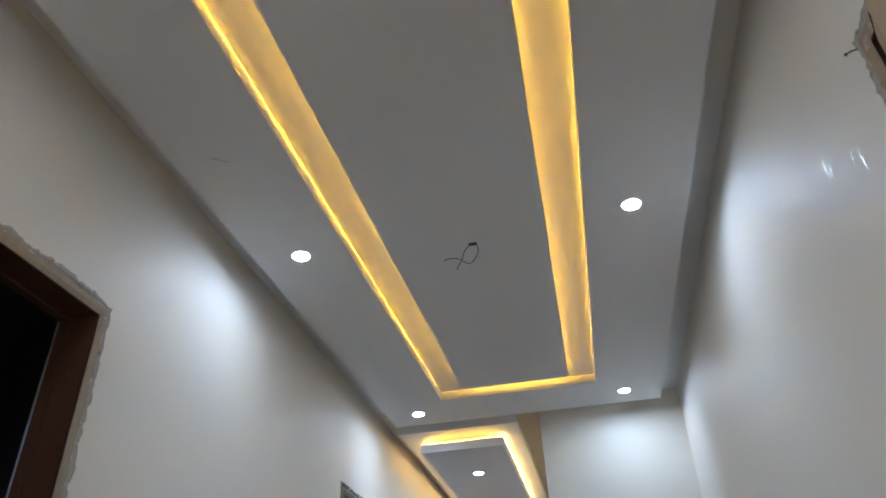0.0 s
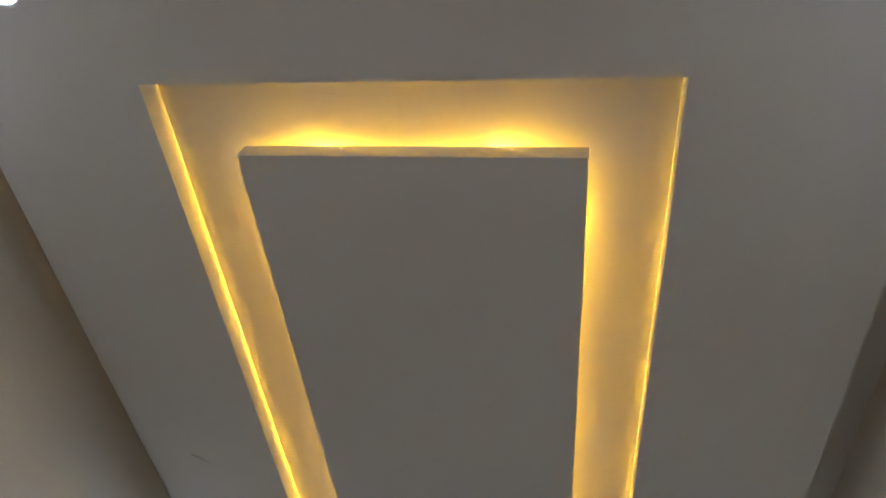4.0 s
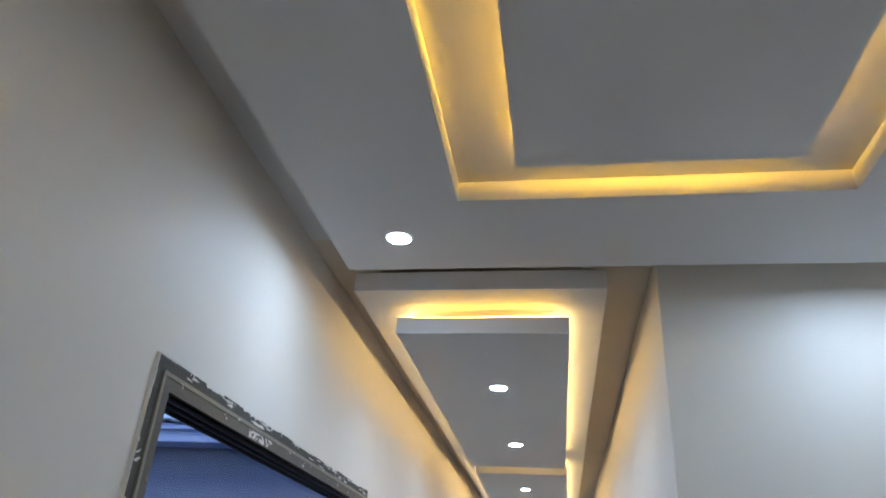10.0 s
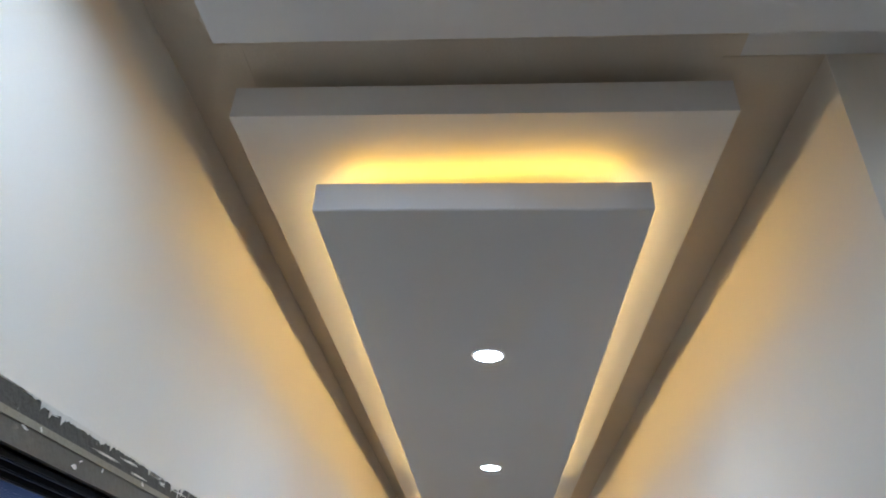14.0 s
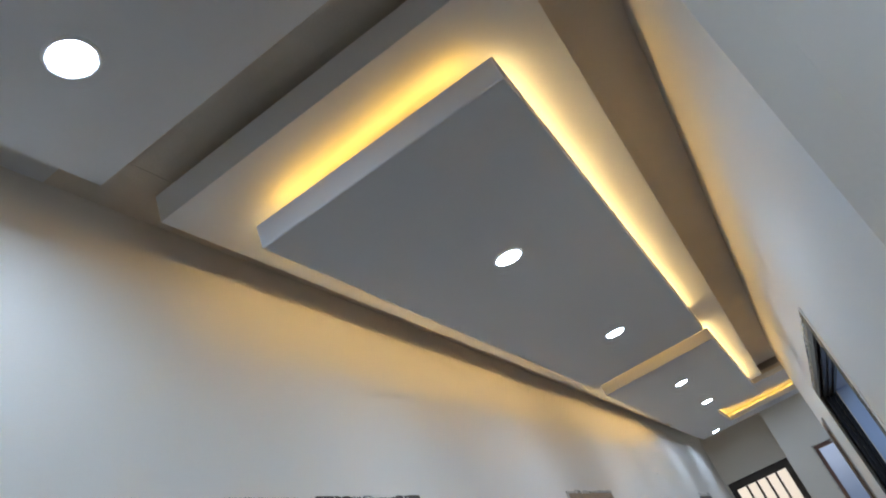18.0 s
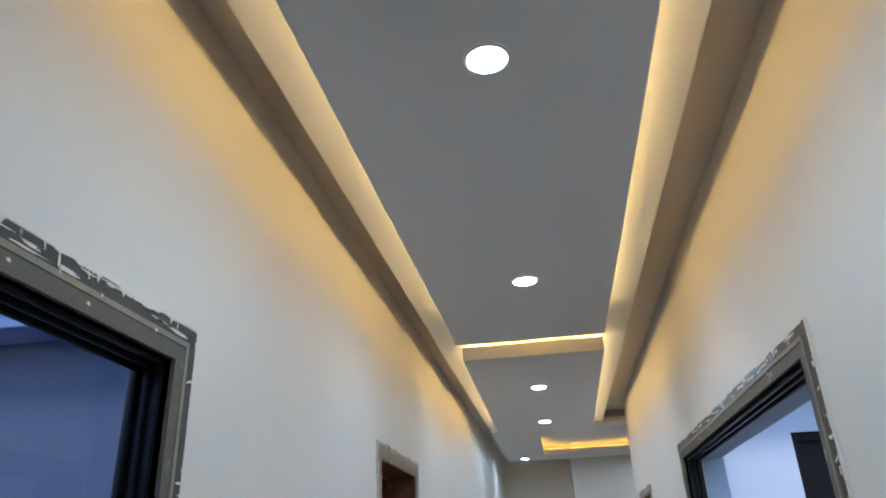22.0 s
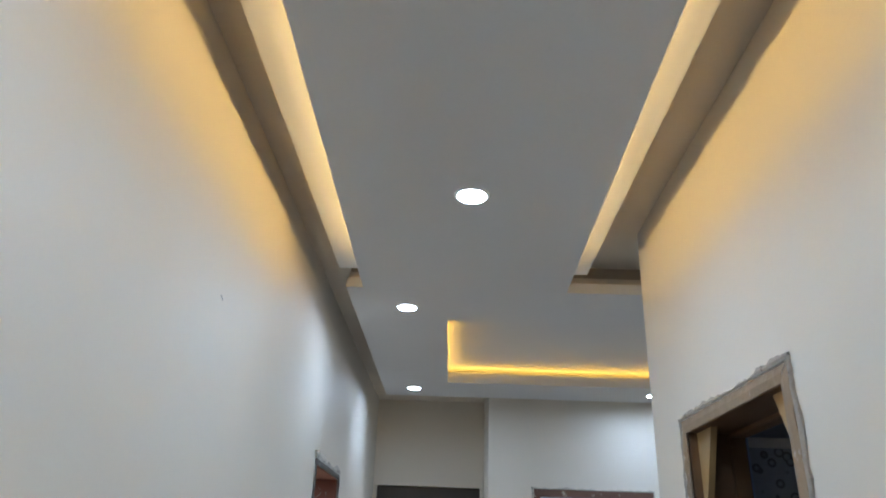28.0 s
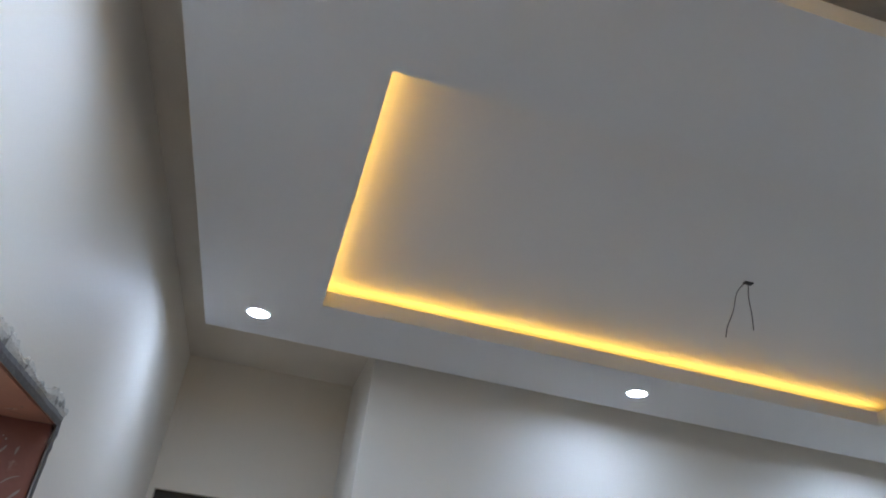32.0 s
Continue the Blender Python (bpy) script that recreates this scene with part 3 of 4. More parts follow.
tagged(part("ceiling_lobby_edge", boxes((LB["x0"], LB["y0"] + 0.10, LOBBY_Z + 0.0485, LB["x1"], LB["y0"] + 0.1395, SLAB)), M_SLAB), "bare brown concrete above the lobby ceiling edge", "ceiling", kind="structure")
tagged(part("ceiling_lobby", bm, M_CEIL), "white suspended plasterboard ceiling with a lit rectangular recess", "ceiling", kind="structure")


def pocket_strip(p, q, out, glow=M_STRIP_LOBBY):
    p, q, out = Vector(p), Vector(q), Vector((*out, 0))
    bm = bmesh.new()
    lo, hi = out * 0.0, -out * 0.010 + Vector((0, 0, 0.008))
    bm.faces.new([bm.verts.new(p + lo), bm.verts.new(q + lo), bm.verts.new(q + hi), bm.verts.new(p + hi)])
    return tagged(part("led_strip", bm, glow), "glowing warm yellow strip hidden in the ceiling recess", "light strip", "recess light strips")


pz = LOBBY_Z + 0.0675
pocket_strip((LT["x0"] - 0.05, LT["y1"] + 0.05, pz), (LT["x1"] + 0.05, LT["y1"] + 0.05, pz), (0, -1), M_STRIP_LOBBY_NORTH)
pocket_strip((LT["x0"] - 0.05, LT["y0"], pz), (LT["x0"] - 0.05, LT["y1"], pz), (1, 0))


# ---------------------------------------------------------------- downlights
def downlight(x, y, z, glow=M_SPOT):
    th = tagged(empty("downlight", x, y, z), "round recessed white led downlight, switched on", "downlight", "recessed ceiling downlights")
    part("ring", lathe([(0.043, -0.002), (0.0455, -0.005), (0.050, -0.005), (0.053, -0.002), (0.054, 0.001)]), M_RING, th, smooth=True)
    bm = bmesh.new()
    disc(bm, 0.0425, -0.003)
    part("diffuser", bm, glow, th, "glowing cool white disc")
    return th


first = downlight(0.406, -0.335, HALL_Z)
SPOTS = [(2.210, -0.335, HALL_Z), (0.424, 2.222, HALL_Z), (2.181, 2.222, HALL_Z), (0.446, 4.772, HALL_Z), (2.150, 4.772, HALL_Z),
         (0.704, 6.199, ISLE_Z), (0.712, 7.573, ISLE_Z), (0.700, 9.496, ISLE_Z), (0.698, 10.77, ISLE_Z)]
LOBBY_SPOTS = [(0.378, 13.915, LOBBY_Z), (2.098, 13.920, LOBBY_Z), (2.113, 12.11, LOBBY_Z), (3.60, 13.931, LOBBY_Z)]
for x, y, z in SPOTS:
    copy_thing(first, pose(x, y, z))
lobby_first = downlight(0.423, 12.145, LOBBY_Z, M_SPOT_LOBBY)
for x, y, z in LOBBY_SPOTS:
    copy_thing(lobby_first, pose(x, y, z))


# ---------------------------------------------------------------- door frames
def ribbons(put, a0, a1, b0, b1, count, seed, length, width):
    """Thin curved smears and flecks lying on a face, at random places between a0..a1 and b0..b1."""
    rnd = random.Random(seed)
    bm = bmesh.new()
    for k in range(count):
        ca, cb, turn, bend = rnd.uniform(a0, a1), rnd.uniform(b0, b1), rnd.uniform(0, 6.283), rnd.uniform(-0.7, 0.7)
        fleck = rnd.random() < 0.35
        ln = width if fleck else length * rnd.uniform(0.4, 1.2)
        wd = width * rnd.uniform(0.4, 1.1)
        n, prev = 7, None
        for i in range(n):
            f = i / (n - 1) - 0.5
            ang = turn + bend * f
            hw = wd * 0.5 * math.sqrt(max(0.02, 1 - 4 * f * f)) * rnd.uniform(0.7, 1.2)
            pa, pb = ca + math.cos(ang) * ln * f, cb + math.sin(ang) * ln * f
            nx, ny = -math.sin(ang) * hw, math.cos(ang) * hw
            q = [bm.verts.new(put(min(a1, max(a0, pa + e * nx)), min(b1, max(b0, pb + e * ny)), 0.0008)) for e in (-1, 1)]
            if prev:
                bm.faces.new([prev[0], q[0], q[1], prev[1]])
            prev = q
    return bm


def door_frame(wall, u0, u1, x_in, depth, seed, label, rim=0.05, mat=M_WOOD, filler=M_PATCH, face=M_FILLER, gussets=False, stops=True, head_z=None, face_w=None, lip=None, head_mat=None, smeared=0, mortar=("l", "t", "r")):
    """A timber door frame in a wall along y; wall = +1 where the passage lies on the +x side of the wall face x_in."""
    th = tagged(empty("door_frame", x_in, (u0 + u1) / 2, FLOOR), label, "door frame", "timber door frames")
    h = (u1 - u0) / 2
    top = (head_z or TOP) - FLOOR
    w = 0.022

    def bx(name, a0, a1, z0, z1, d0, d1, m=mat, lab=""):
        xa, xb = sorted((-wall * d0, -wall * d1))
        return part(name, soft_box(xa, a0, z0, xb, a1, z1, 0.003), m, th, lab)

    bx("jamb", -h, -h + w, 0, top - w, 0.004, depth)
    bx("jamb", h - w, h, 0, top - w, 0.004, depth)
    bx("head", -h, h, top - w, top, 0.004, depth, head_mat or mat)
    if stops:
        bx("stop", -h + w, -h + w + 0.014, 0, top - w, depth * 0.72, depth)
        bx("stop", h - w - 0.014, h - w, 0, top - w, depth * 0.72, depth)
        bx("stop", -h + w, h - w, top - w - 0.014, top - w, depth * 0.72, depth)
    put = lambda u, v, o: (wall * o, u, v)
    part("frame_face", ragged_band(put, -h + w + 0.002, h - w - 0.002, 0, top - w - 0.002, face_w or w + rim * 0.45, seed, jag=0.06, proud=0.006), face, th, "tan filled timber face")
    lp = rim * 0.40 if lip is None else lip
    part("mortar_band", ragged_band(put, -h - lp, h + lp, 0, top + lp, rim * 0.42, seed + 50, jag=0.6, proud=0.006, step=0.013, sides=mortar), filler, th, "rough trowelled mortar round the frame")
    if smeared:
        reach = depth * (0.7 if stops else 0.95)
        part("plaster_smear", ribbons(lambda a, b, o: (-wall * a, h - w - o, b), 0.02, reach, 1.70, top - 0.05, smeared, seed + 80, 0.045, 0.006), M_SMEAR, th, "dried white plaster smears")
        part("plaster_smear", ribbons(lambda a, b, o: (-wall * a, b, top - w - o), 0.02, reach, -h + 0.06, h - 0.06, smeared // 2, seed + 90, 0.05, 0.004), M_SMEAR, th, "dried white plaster smears")
    if gussets:
        for s in (-1, 1):
            bm = bmesh.new()
            c = [(s * (h - w), top - w - 0.001), (s * (h - w - 0.13), top - w - 0.001), (s * (h - w), top - w - 0.27)]
            a = [bm.verts.new((-wall * 0.03, u, v)) for u, v in c]
            b = [bm.verts.new((-wall * 0.05, u, v)) for u, v in c]
            bm.faces.new(a)
            bm.faces.new(b)
            for k in range(3):
                bm.faces.new([a[k], a[(k + 1) % 3], b[(k + 1) % 3], b[k]])
            part("corner_brace", bm, M_RAW, th, "triangular plywood corner brace")
    return th


door_frame(1, *DOOR_A, 0.0, 0.16, 1, "dark brown timber door frame, open, in the hall wall", rim=0.05, filler=M_TAN, face=M_FILLER)
door_frame(1, *DOOR_B, 0.0, 0.20, 2, "red-brown timber door frame with plaster dust, open, dark room behind", rim=0.034, mat=M_DUSTY, filler=M_PATCH, face=M_BROWN, face_w=0.058, lip=0.036, smeared=20, head_z=TOP_B)
door_frame(1, *DOOR_D, 0.0, 0.20, 3, "pinkish brown timber door frame with pale mortar edges, open to daylight", rim=0.075, mat=M_RUST, filler=M_PATCH, face=M_DULL, stops=False, face_w=0.030, lip=0.004, head_mat=M_PINK, smeared=30, mortar=("t",))
door_frame(-1, *DOOR_C, XC, 0.18, 4, "brown timber door frame with plywood corner braces", mat=M_OAK, filler=M_TAN, face=M_BROWN, gussets=True, rim=0.034, face_w=0.042, lip=0.021)
door_frame(-1, *DOOR_F, XR, 0.16, 5, "dark brown timber door frame with a rough edge", rim=0.06, filler=M_TAN, face=M_BROWN, head_z=TOP_F)

# open door leaf beside the hall door
hx, hy, fx, fy = XR + 0.030, 0.63, 2.272, -0.168
th = tagged(empty("door_leaf", hx, hy, FLOOR), "unpainted tan double-board door leaf with mauve-brown primed edges, standing open", "door")
th.rotation_euler = (0, 0, math.atan2(fy - hy, fx - hx))
dl = math.hypot(fx - hx, fy - hy)
part("face_board", soft_box(0.125, -0.023, 0.02, dl - 0.010, -0.002, 2.145, 0.003), M_RAW, th, "tan unpainted timber board")
part("face_board", soft_box(0.01, -0.021, 0.02, 0.108, -0.002, 2.140, 0.003), M_RAW, th, "tan unpainted timber board")
# dark strip laid in the slit to stand for its shade
part("joint_shade", soft_box(0.104, -0.006, 0.02, 0.129, -0.003, 2.135, 0.001), M_STEEL, th, "dark strip for the shade in the open joint")
part("back_board", soft_box(0.01, 0.001, 0.02, dl - 0.010, 0.021, 2.155, 0.003), M_RAW, th, "tan unpainted timber board")
part("free_edge", soft_box(dl - 0.0098, -0.023, 0.02, dl + 0.004, -0.001, 2.145, 0.004), M_MAUVE, th, "mauve-brown primed edge strip")
part("free_edge", soft_box(dl - 0.0098, 0.0015, 0.02, dl + 0.002, 0.021, 2.155, 0.004), M_MAUVE, th, "mauve-brown primed edge strip")
part("top_edge", soft_box(0.01, -0.022, 2.1455, dl - 0.012, -0.002, 2.150, 0.001), M_MAUVE, th, "mauve-brown primed edge strip")
for z in (0.3, 1.0, 1.7):
    part("hinge", soft_box(-0.012, -0.03, z, 0.012, -0.021, z + 0.1, 0.002), M_STEEL, th)

th = tagged(empty("door_frame", (DOOR_E[0] + DOOR_E[1]) / 2, Y_END, FLOOR), "brown timber door frame in the lobby end wall, open", "door frame", "timber door frames")
hE = (DOOR_E[1] - DOOR_E[0]) / 2
for a in (-1, 1):
    part("jamb", soft_box(min(a * hE, a * (hE - 0.045)), -0.006, 0, max(a * hE, a * (hE - 0.045)), 0.16, TOP_E - 0.045, 0.003), M_PRIMER, th)
part("head", soft_box(-hE, -0.008, TOP_E - 0.045, hE, 0.16, TOP_E, 0.003), M_PRIMER, th)
part("mortar_band", ragged_band(lambda u, v, o: (u, -o, v), -hE, hE, 0, TOP_E, 0.012, 6, jag=0.8, proud=0.008, step=0.010), M_PATCH, th, "rough trowelled mortar round the frame")


# ---------------------------------------------------------------- windows
def band(put, u0, u1, v0, v1, a, c, w0, w1):
    """A straight three-sided surround from offset a to offset c outside the opening, standing w0 to w1 out of the wall."""
    bm = bmesh.new()
    for (p, q, r, s) in (((u0 - a, v0), (u0 - c, v0), (u0 - c, v1 + c), (u0 - a, v1 + a)), ((u0 - a, v1 + a), (u0 - c, v1 + c), (u1 + c, v1 + c), (u1 + a, v1 + a)), ((u1 + a, v1 + a), (u1 + c, v1 + c), (u1 + c, v0), (u1 + a, v0))):
        lo = [bm.verts.new(put(*k, w0)) for k in (p, q, r, s)]
        hi = [bm.verts.new(put(*k, w1)) for k in (p, q, r, s)]
        bm.faces.new(lo)
        bm.faces.new(hi)
        for k in range(4):
            bm.faces.new([lo[k], lo[(k + 1) % 4], hi[(k + 1) % 4], hi[k]])
    return bm


def paint_fringe(put, u0, u1, v1, off, reach, seed, v0=0.0, step=0.0045):
    """Ragged wall paint running over the outer rim of a surround: straight outside, torn inside."""
    rnd = random.Random(seed)
    bm = bmesh.new()
    for a, c, o in (((u0 - off, v0), (u0 - off, v1 + off), (1, 0)), ((u0 - off, v1 + off), (u1 + off, v1 + off), (0, -1)), ((u1 + off, v1 + off), (u1 + off, v0), (-1, 0))):
        n = int((Vector(c) - Vector(a)).length / step)
        prev, cur, goal, drip = None, 0.3, 0.3, 0.0
        for i in range(n + 1):
            t = i / n
            u, v = a[0] + (c[0] - a[0]) * t, a[1] + (c[1] - a[1]) * t
            if rnd.random() < 0.10:
                goal = abs(rnd.gauss(0, 0.6))
            cur += (goal - cur) * 0.45
            drip = rnd.uniform(0.5, 1.6) if rnd.random() < 0.035 else drip * 0.35
            d = (reach if o[1] else reach * 0.5) * min(1.9, max(0.04, cur + drip + rnd.uniform(-0.16, 0.16)))
            q = [bm.verts.new(put(u - o[0] * 0.004, v - o[1] * 0.004, 0.0005)), bm.verts.new(put(u, v, 0.0085)), bm.verts.new(put(u + o[0] * d, v + o[1] * d, 0.0078))]
            if prev:
                bm.faces.new([prev[0], q[0], q[1], prev[1]])
                bm.faces.new([prev[1], q[1], q[2], prev[2]])
            prev = q
    return bm


def paint_streaks(put, u0, u1, v1, seed):
    """Small torn drips and smears of wall paint crossing the cement band and the bead."""
    rnd = random.Random(seed)
    bm = bmesh.new()

    def smear(side, s, d0, d1, w, slant):
        n = 7
        left, right = [], []
        for i in range(n):
            f = i / (n - 1)
            d = d0 + (d1 - d0) * f
            c = s + slant * f + rnd.uniform(-0.25, 0.25) * w
            hw = w * (0.25 + 0.75 * math.sin(math.pi * (0.12 + 0.8 * f))) * rnd.uniform(0.5, 1.2) * 0.5
            o = 0.0145 if d < 0.047 else 0.0095
            for lst, q in ((left, c - hw), (right, c + hw)):
                if side == 0:
                    p = put(u0 - d, q, o)
                elif side == 1:
                    p = put(q, v1 + d, o)
                else:
                    p = put(u1 + d, q, o)
                lst.append(bm.verts.new(p))
        for i in range(n - 1):
            bm.faces.new([left[i], right[i], right[i + 1], left[i + 1]])

    length = u1 - u0
    for k in range(int(length * 6)):
        a = u0 + rnd.random() * length
        d1 = rnd.choice((0.060, 0.066, 0.070, 0.052, 0.040))
        smear(1, a, 0.081, d1, rnd.uniform(0.003, 0.010), rnd.uniform(-0.008, 0.008))
    for k in range(int(length * 13)):
        a = u0 + rnd.random() * length
        d = rnd.uniform(0.050, 0.072)
        smear(1, a, d, d + rnd.uniform(0.003, 0.009), rnd.uniform(0.02, 0.10), rnd.uniform(-0.02, 0.02))
    for k in range(int(length * 8)):
        a = u0 + rnd.random() * length
        d = rnd.uniform(0.006, 0.040)
        smear(1, a, d, d + rnd.uniform(0.004, 0.010), rnd.uniform(0.004, 0.018), rnd.uniform(-0.006, 0.006))
    for side in (0, 2):
        for k in range(26):
            a = v1 * rnd.random()
            smear(side, a, 0.081, rnd.choice((0.062, 0.068, 0.054)), rnd.uniform(0.004, 0.014), rnd.uniform(-0.015, 0.015))
    return bm


def window(wall, u0, u1, x_in, seed, label, glazed):
    th = tagged(empty("window", x_in, (u0 + u1) / 2, SILL), label, "window", "black sliding windows")
    h, top = (u1 - u0) / 2, (TOP_L if glazed else TOP_R) - SILL

    def bx(name, a0, a1, z0, z1, d0, d1, m=M_ALU, lab="", r=0.002):
        xa, xb = sorted((-wall * d0, -wall * d1))
        return part(name, soft_box(xa, a0, z0, xb, a1, z1, r), m, th, lab)

    put = lambda u, v, o: (wall * o, u, v)
    part("inner_trim", band(put, -h, h, 0, top, 0.0, 0.034, -0.05, 0.010), M_TRIM, th, "brown-grey cement trim")
    part("edge_bead", band(put, -h, h, 0, top, 0.0345, 0.046, -0.004, 0.012), M_BEAD, th, "worn grey bead")
    part("cement_band", band(put, -h, h, 0, top, 0.0465, 0.080, -0.004, 0.007), M_MORTAR if glazed else M_FILM, th, "dark grey cement band" if glazed else "glossy brown primed band")
    part("paint_fringe", paint_fringe(put, -h, h, top, 0.0815, 0.012, seed), M_WALL, th, "torn cream paint over the cement")
    part("paint_streak", paint_streaks(put, -h, h, top, seed + 7), M_WALL, th, "torn cream paint streaks")
    # three-track frame
    a, zt = h, top
    for k in range(3):
        d0 = 0.012 + k * 0.024
        w = 0.012 + 0.006 * k
        bx("track_frame", -a, a, zt - w, zt, d0, d0 + 0.010)
        bx("track_frame", -a, -a + w, 0, zt - w, d0, d0 + 0.010)
        bx("track_frame", a - w, a, 0, zt - w, d0, d0 + 0.010)
        bx("track_bed", -a, a, zt - w * 0.5, zt, d0 + 0.0105, d0 + 0.0235)
        bx("track_bed", -a, -a + w * 0.5, 0, zt - w * 0.5, d0 + 0.0105, d0 + 0.0235)
        bx("track_bed", a - w * 0.5, a, 0, zt - w * 0.5, d0 + 0.0105, d0 + 0.0235)
    bx("window_sill", -h, h, -0.03, 0, -0.01, 0.18, M_TRIM)
    if glazed:
        pane = bx("pane", -a + 0.020, a - 0.020, 0.0, zt - 0.020, 0.076, 0.080, M_GLASS, r=0.0005)
        pane.visible_shadow = False
        splash = ribbons(lambda a, b, o: put(a, b, 0.0100 + o), -0.500, -0.290, top + 0.003, top + 0.030, 26, seed + 3, 0.055, 0.011)
        part("paint_splash", splash, M_WALL, th, "thick splash of white paint on the trim")
    return th


window(1, *WIN_L, 0.0, 11, "wide black aluminium sliding window with grey cement surround", True)
window(-1, *WIN_R, XC, 12, "wide black aluminium window slid open on a light court", False)

# ---------------------------------------------------------------- steel gate at the end
th = tagged(empty("steel_gate", X_END / 2, Y_GATE + 0.05, FLOOR), "dark steel gate with upright bars against daylight", "gate")
g = X_END / 2 - 0.03
gt = 2.31
part("frame_side", soft_box(-g, 0, 0, -g + 0.075, 0.06, gt - 0.11), M_STEEL, th)
part("frame_side", soft_box(g - 0.085, 0, 0, g, 0.06, gt - 0.11), M_STEEL, th)
part("frame_head", soft_box(-g, 0, gt - 0.11, g, 0.06, gt), M_STEEL, th)
for k in range(1, 5):
    x = -g + 0.075 + (2 * g - 0.16) * k / 5
    part("bar", soft_box(x - 0.015, 0.02, 0.05, x + 0.015, 0.045, gt - 0.11), M_STEEL, th)
part("lower_rail", soft_box(-g + 0.075, 0.01, 0.02, g - 0.085, 0.05, 0.09), M_STEEL, th)

# ---------------------------------------------------------------- wires hanging from the ceilings
def wires(name, x, y, z, lines, label, r=0.0022, size=1.0):
    th = tagged(empty(name, x, y, z), label, "wiring", "loose lamp wires")
    part("box_hole", soft_box(-0.028 * size, -0.016 * size, -0.004, 0.028 * size, 0.016 * size, 0.004, 0.002), M_WIRE, th)
    for ln in lines:
        part("wire", tube(curve_points(ln), r), M_WIRE, th, smooth=True)


wires("ceiling_wires", 1.346, 2.358, HALL_Z,
      [[(-0.01, 0, 0), (-0.045, 0.0, -0.035), (-0.062, 0.0, -0.085), (-0.098, 0.02, -0.135)], [(0.02, 0, 0), (0.026, 0.0, -0.055), (0.0, 0.0, -0.105), (-0.03, 0.0, -0.12), (-0.075, 0, -0.085), (-0.125, 0.01, -0.065), (-0.165, 0.01, -0.075)]],
      "two loose dark wires hanging from a ceiling hole", 0.0022, 0.8)
wires("ceiling_wires", 2.016, 12.992, LREC, [[(0, 0, 0), (-0.005, 0, -0.06), (0.0, 0, -0.12), (0, 0, -0.18)], [(-0.01, 0, 0), (-0.05, 0, -0.05), (-0.07, 0, -0.12), (-0.1, 0, -0.19), (-0.11, 0, -0.23)]], "two loose thin wires hanging from the ceiling recess", 0.0014, 0.6)

# ---------------------------------------------------------------- rooms behind the openings and the outside
def room(name, x0, x1, y0, y1, open_side, mat, top=2.9, label="", t=0.1):
    """A closed box room with one open side."""
    items = [(x0, y0, FLOOR - 0.15, x1, y1, FLOOR - 0.01), (x0, y0, top, x1, y1, top + t)]
    if open_side != "-x":
        items.append((x0, y0, FLOOR, x0 + t, y1, top))
    if open_side != "+x":
        items.append((x1 - t, y0, FLOOR, x1, y1, top))
    items.append((x0, y0 - t, FLOOR - 0.15, x1, y0, top + t))
    items.append((x0, y1, FLOOR - 0.15, x1, y1 + t, top + t))
    return tagged(part(name, boxes(*items), mat), label or "plastered side room, coloured dark for its shade", "room", kind="structure")


# side rooms: their darkness is partly in the plaster colour
room("wall_room_1", -3.0, -0.2, -0.9, 2.9, "+x", M_ROOM_SHADE)
room("wall_room_2", -3.0, -0.2, 7.60, 10.9, "+x", M_ROOM_SHADE, 2.64, label="plastered side room, coloured dark for its shade")
room("wall_room_4", XR + 0.2, 5.0, -1.2, 1.6, "-x", M_ROOM_SHADE)
# bathroom with a window on the light court
BX0, BX1, BY0, BY1 = XC + 0.2, 4.4, 10.14, 11.40
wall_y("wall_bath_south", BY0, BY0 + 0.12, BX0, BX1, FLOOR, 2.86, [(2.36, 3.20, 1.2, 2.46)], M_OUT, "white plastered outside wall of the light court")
# bathroom uses the same plaster colour with shade in it
wall_x("wall_bath_east", BX1 - 0.1, BX1, BY0 + 0.12, BY1, FLOOR, 2.86, (), M_ROOM_SHADE)
tagged(part("ceiling_bath", boxes((BX0, BY0 + 0.12, 2.76, BX1 - 0.1, BY1, 2.86)), M_ROOM_SHADE), "plain bathroom ceiling", "ceiling", kind="structure")
th = tagged(empty("window", 2.78, BY0, 1.2), "dark sliding window on the light court", "window", "black sliding windows")
part("frame_head", soft_box(-0.42, 0.02, 1.20, 0.42, 0.09, 1.26), M_SMOKE, th)
part("frame_side", soft_box(-0.42, 0.02, 0, -0.37, 0.09, 1.20), M_SMOKE, th)
part("frame_side", soft_box(0.37, 0.02, 0, 0.42, 0.09, 1.20), M_SMOKE, th)
pn = part("pane", soft_box(-0.37, 0.05, 0, 0.37, 0.056, 1.20, 0.001), M_SMOKE, th, "dark window glass")
pn.visible_shadow = False
part("meeting_rail", soft_box(-0.02, 0.03, 0, 0.02, 0.08, 1.20), M_SMOKE, th)
# eaves and court walls
def eave(name, x0, x1, y0, y1, z0, z1, label):
    th = tagged(empty(name, x0, y0, z0), label, "roof edge")
    w, d, h = x1 - x0, y1 - y0, z1 - z0
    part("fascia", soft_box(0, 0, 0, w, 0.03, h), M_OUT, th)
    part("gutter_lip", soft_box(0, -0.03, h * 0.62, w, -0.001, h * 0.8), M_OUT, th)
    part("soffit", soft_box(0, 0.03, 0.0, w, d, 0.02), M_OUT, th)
    n = int(w / 0.09)
    bm = bmesh.new()
    for k in range(n):
        box(bm, k * w / n, -0.04, h + 0.002 + 0.012 * (k % 2), (k + 1) * w / n - 0.004, d, h + 0.014 + 0.012 * (k % 2))
    part("roof_sheet", bm, M_ROOF, th, "corrugated grey roof sheet")
    return th


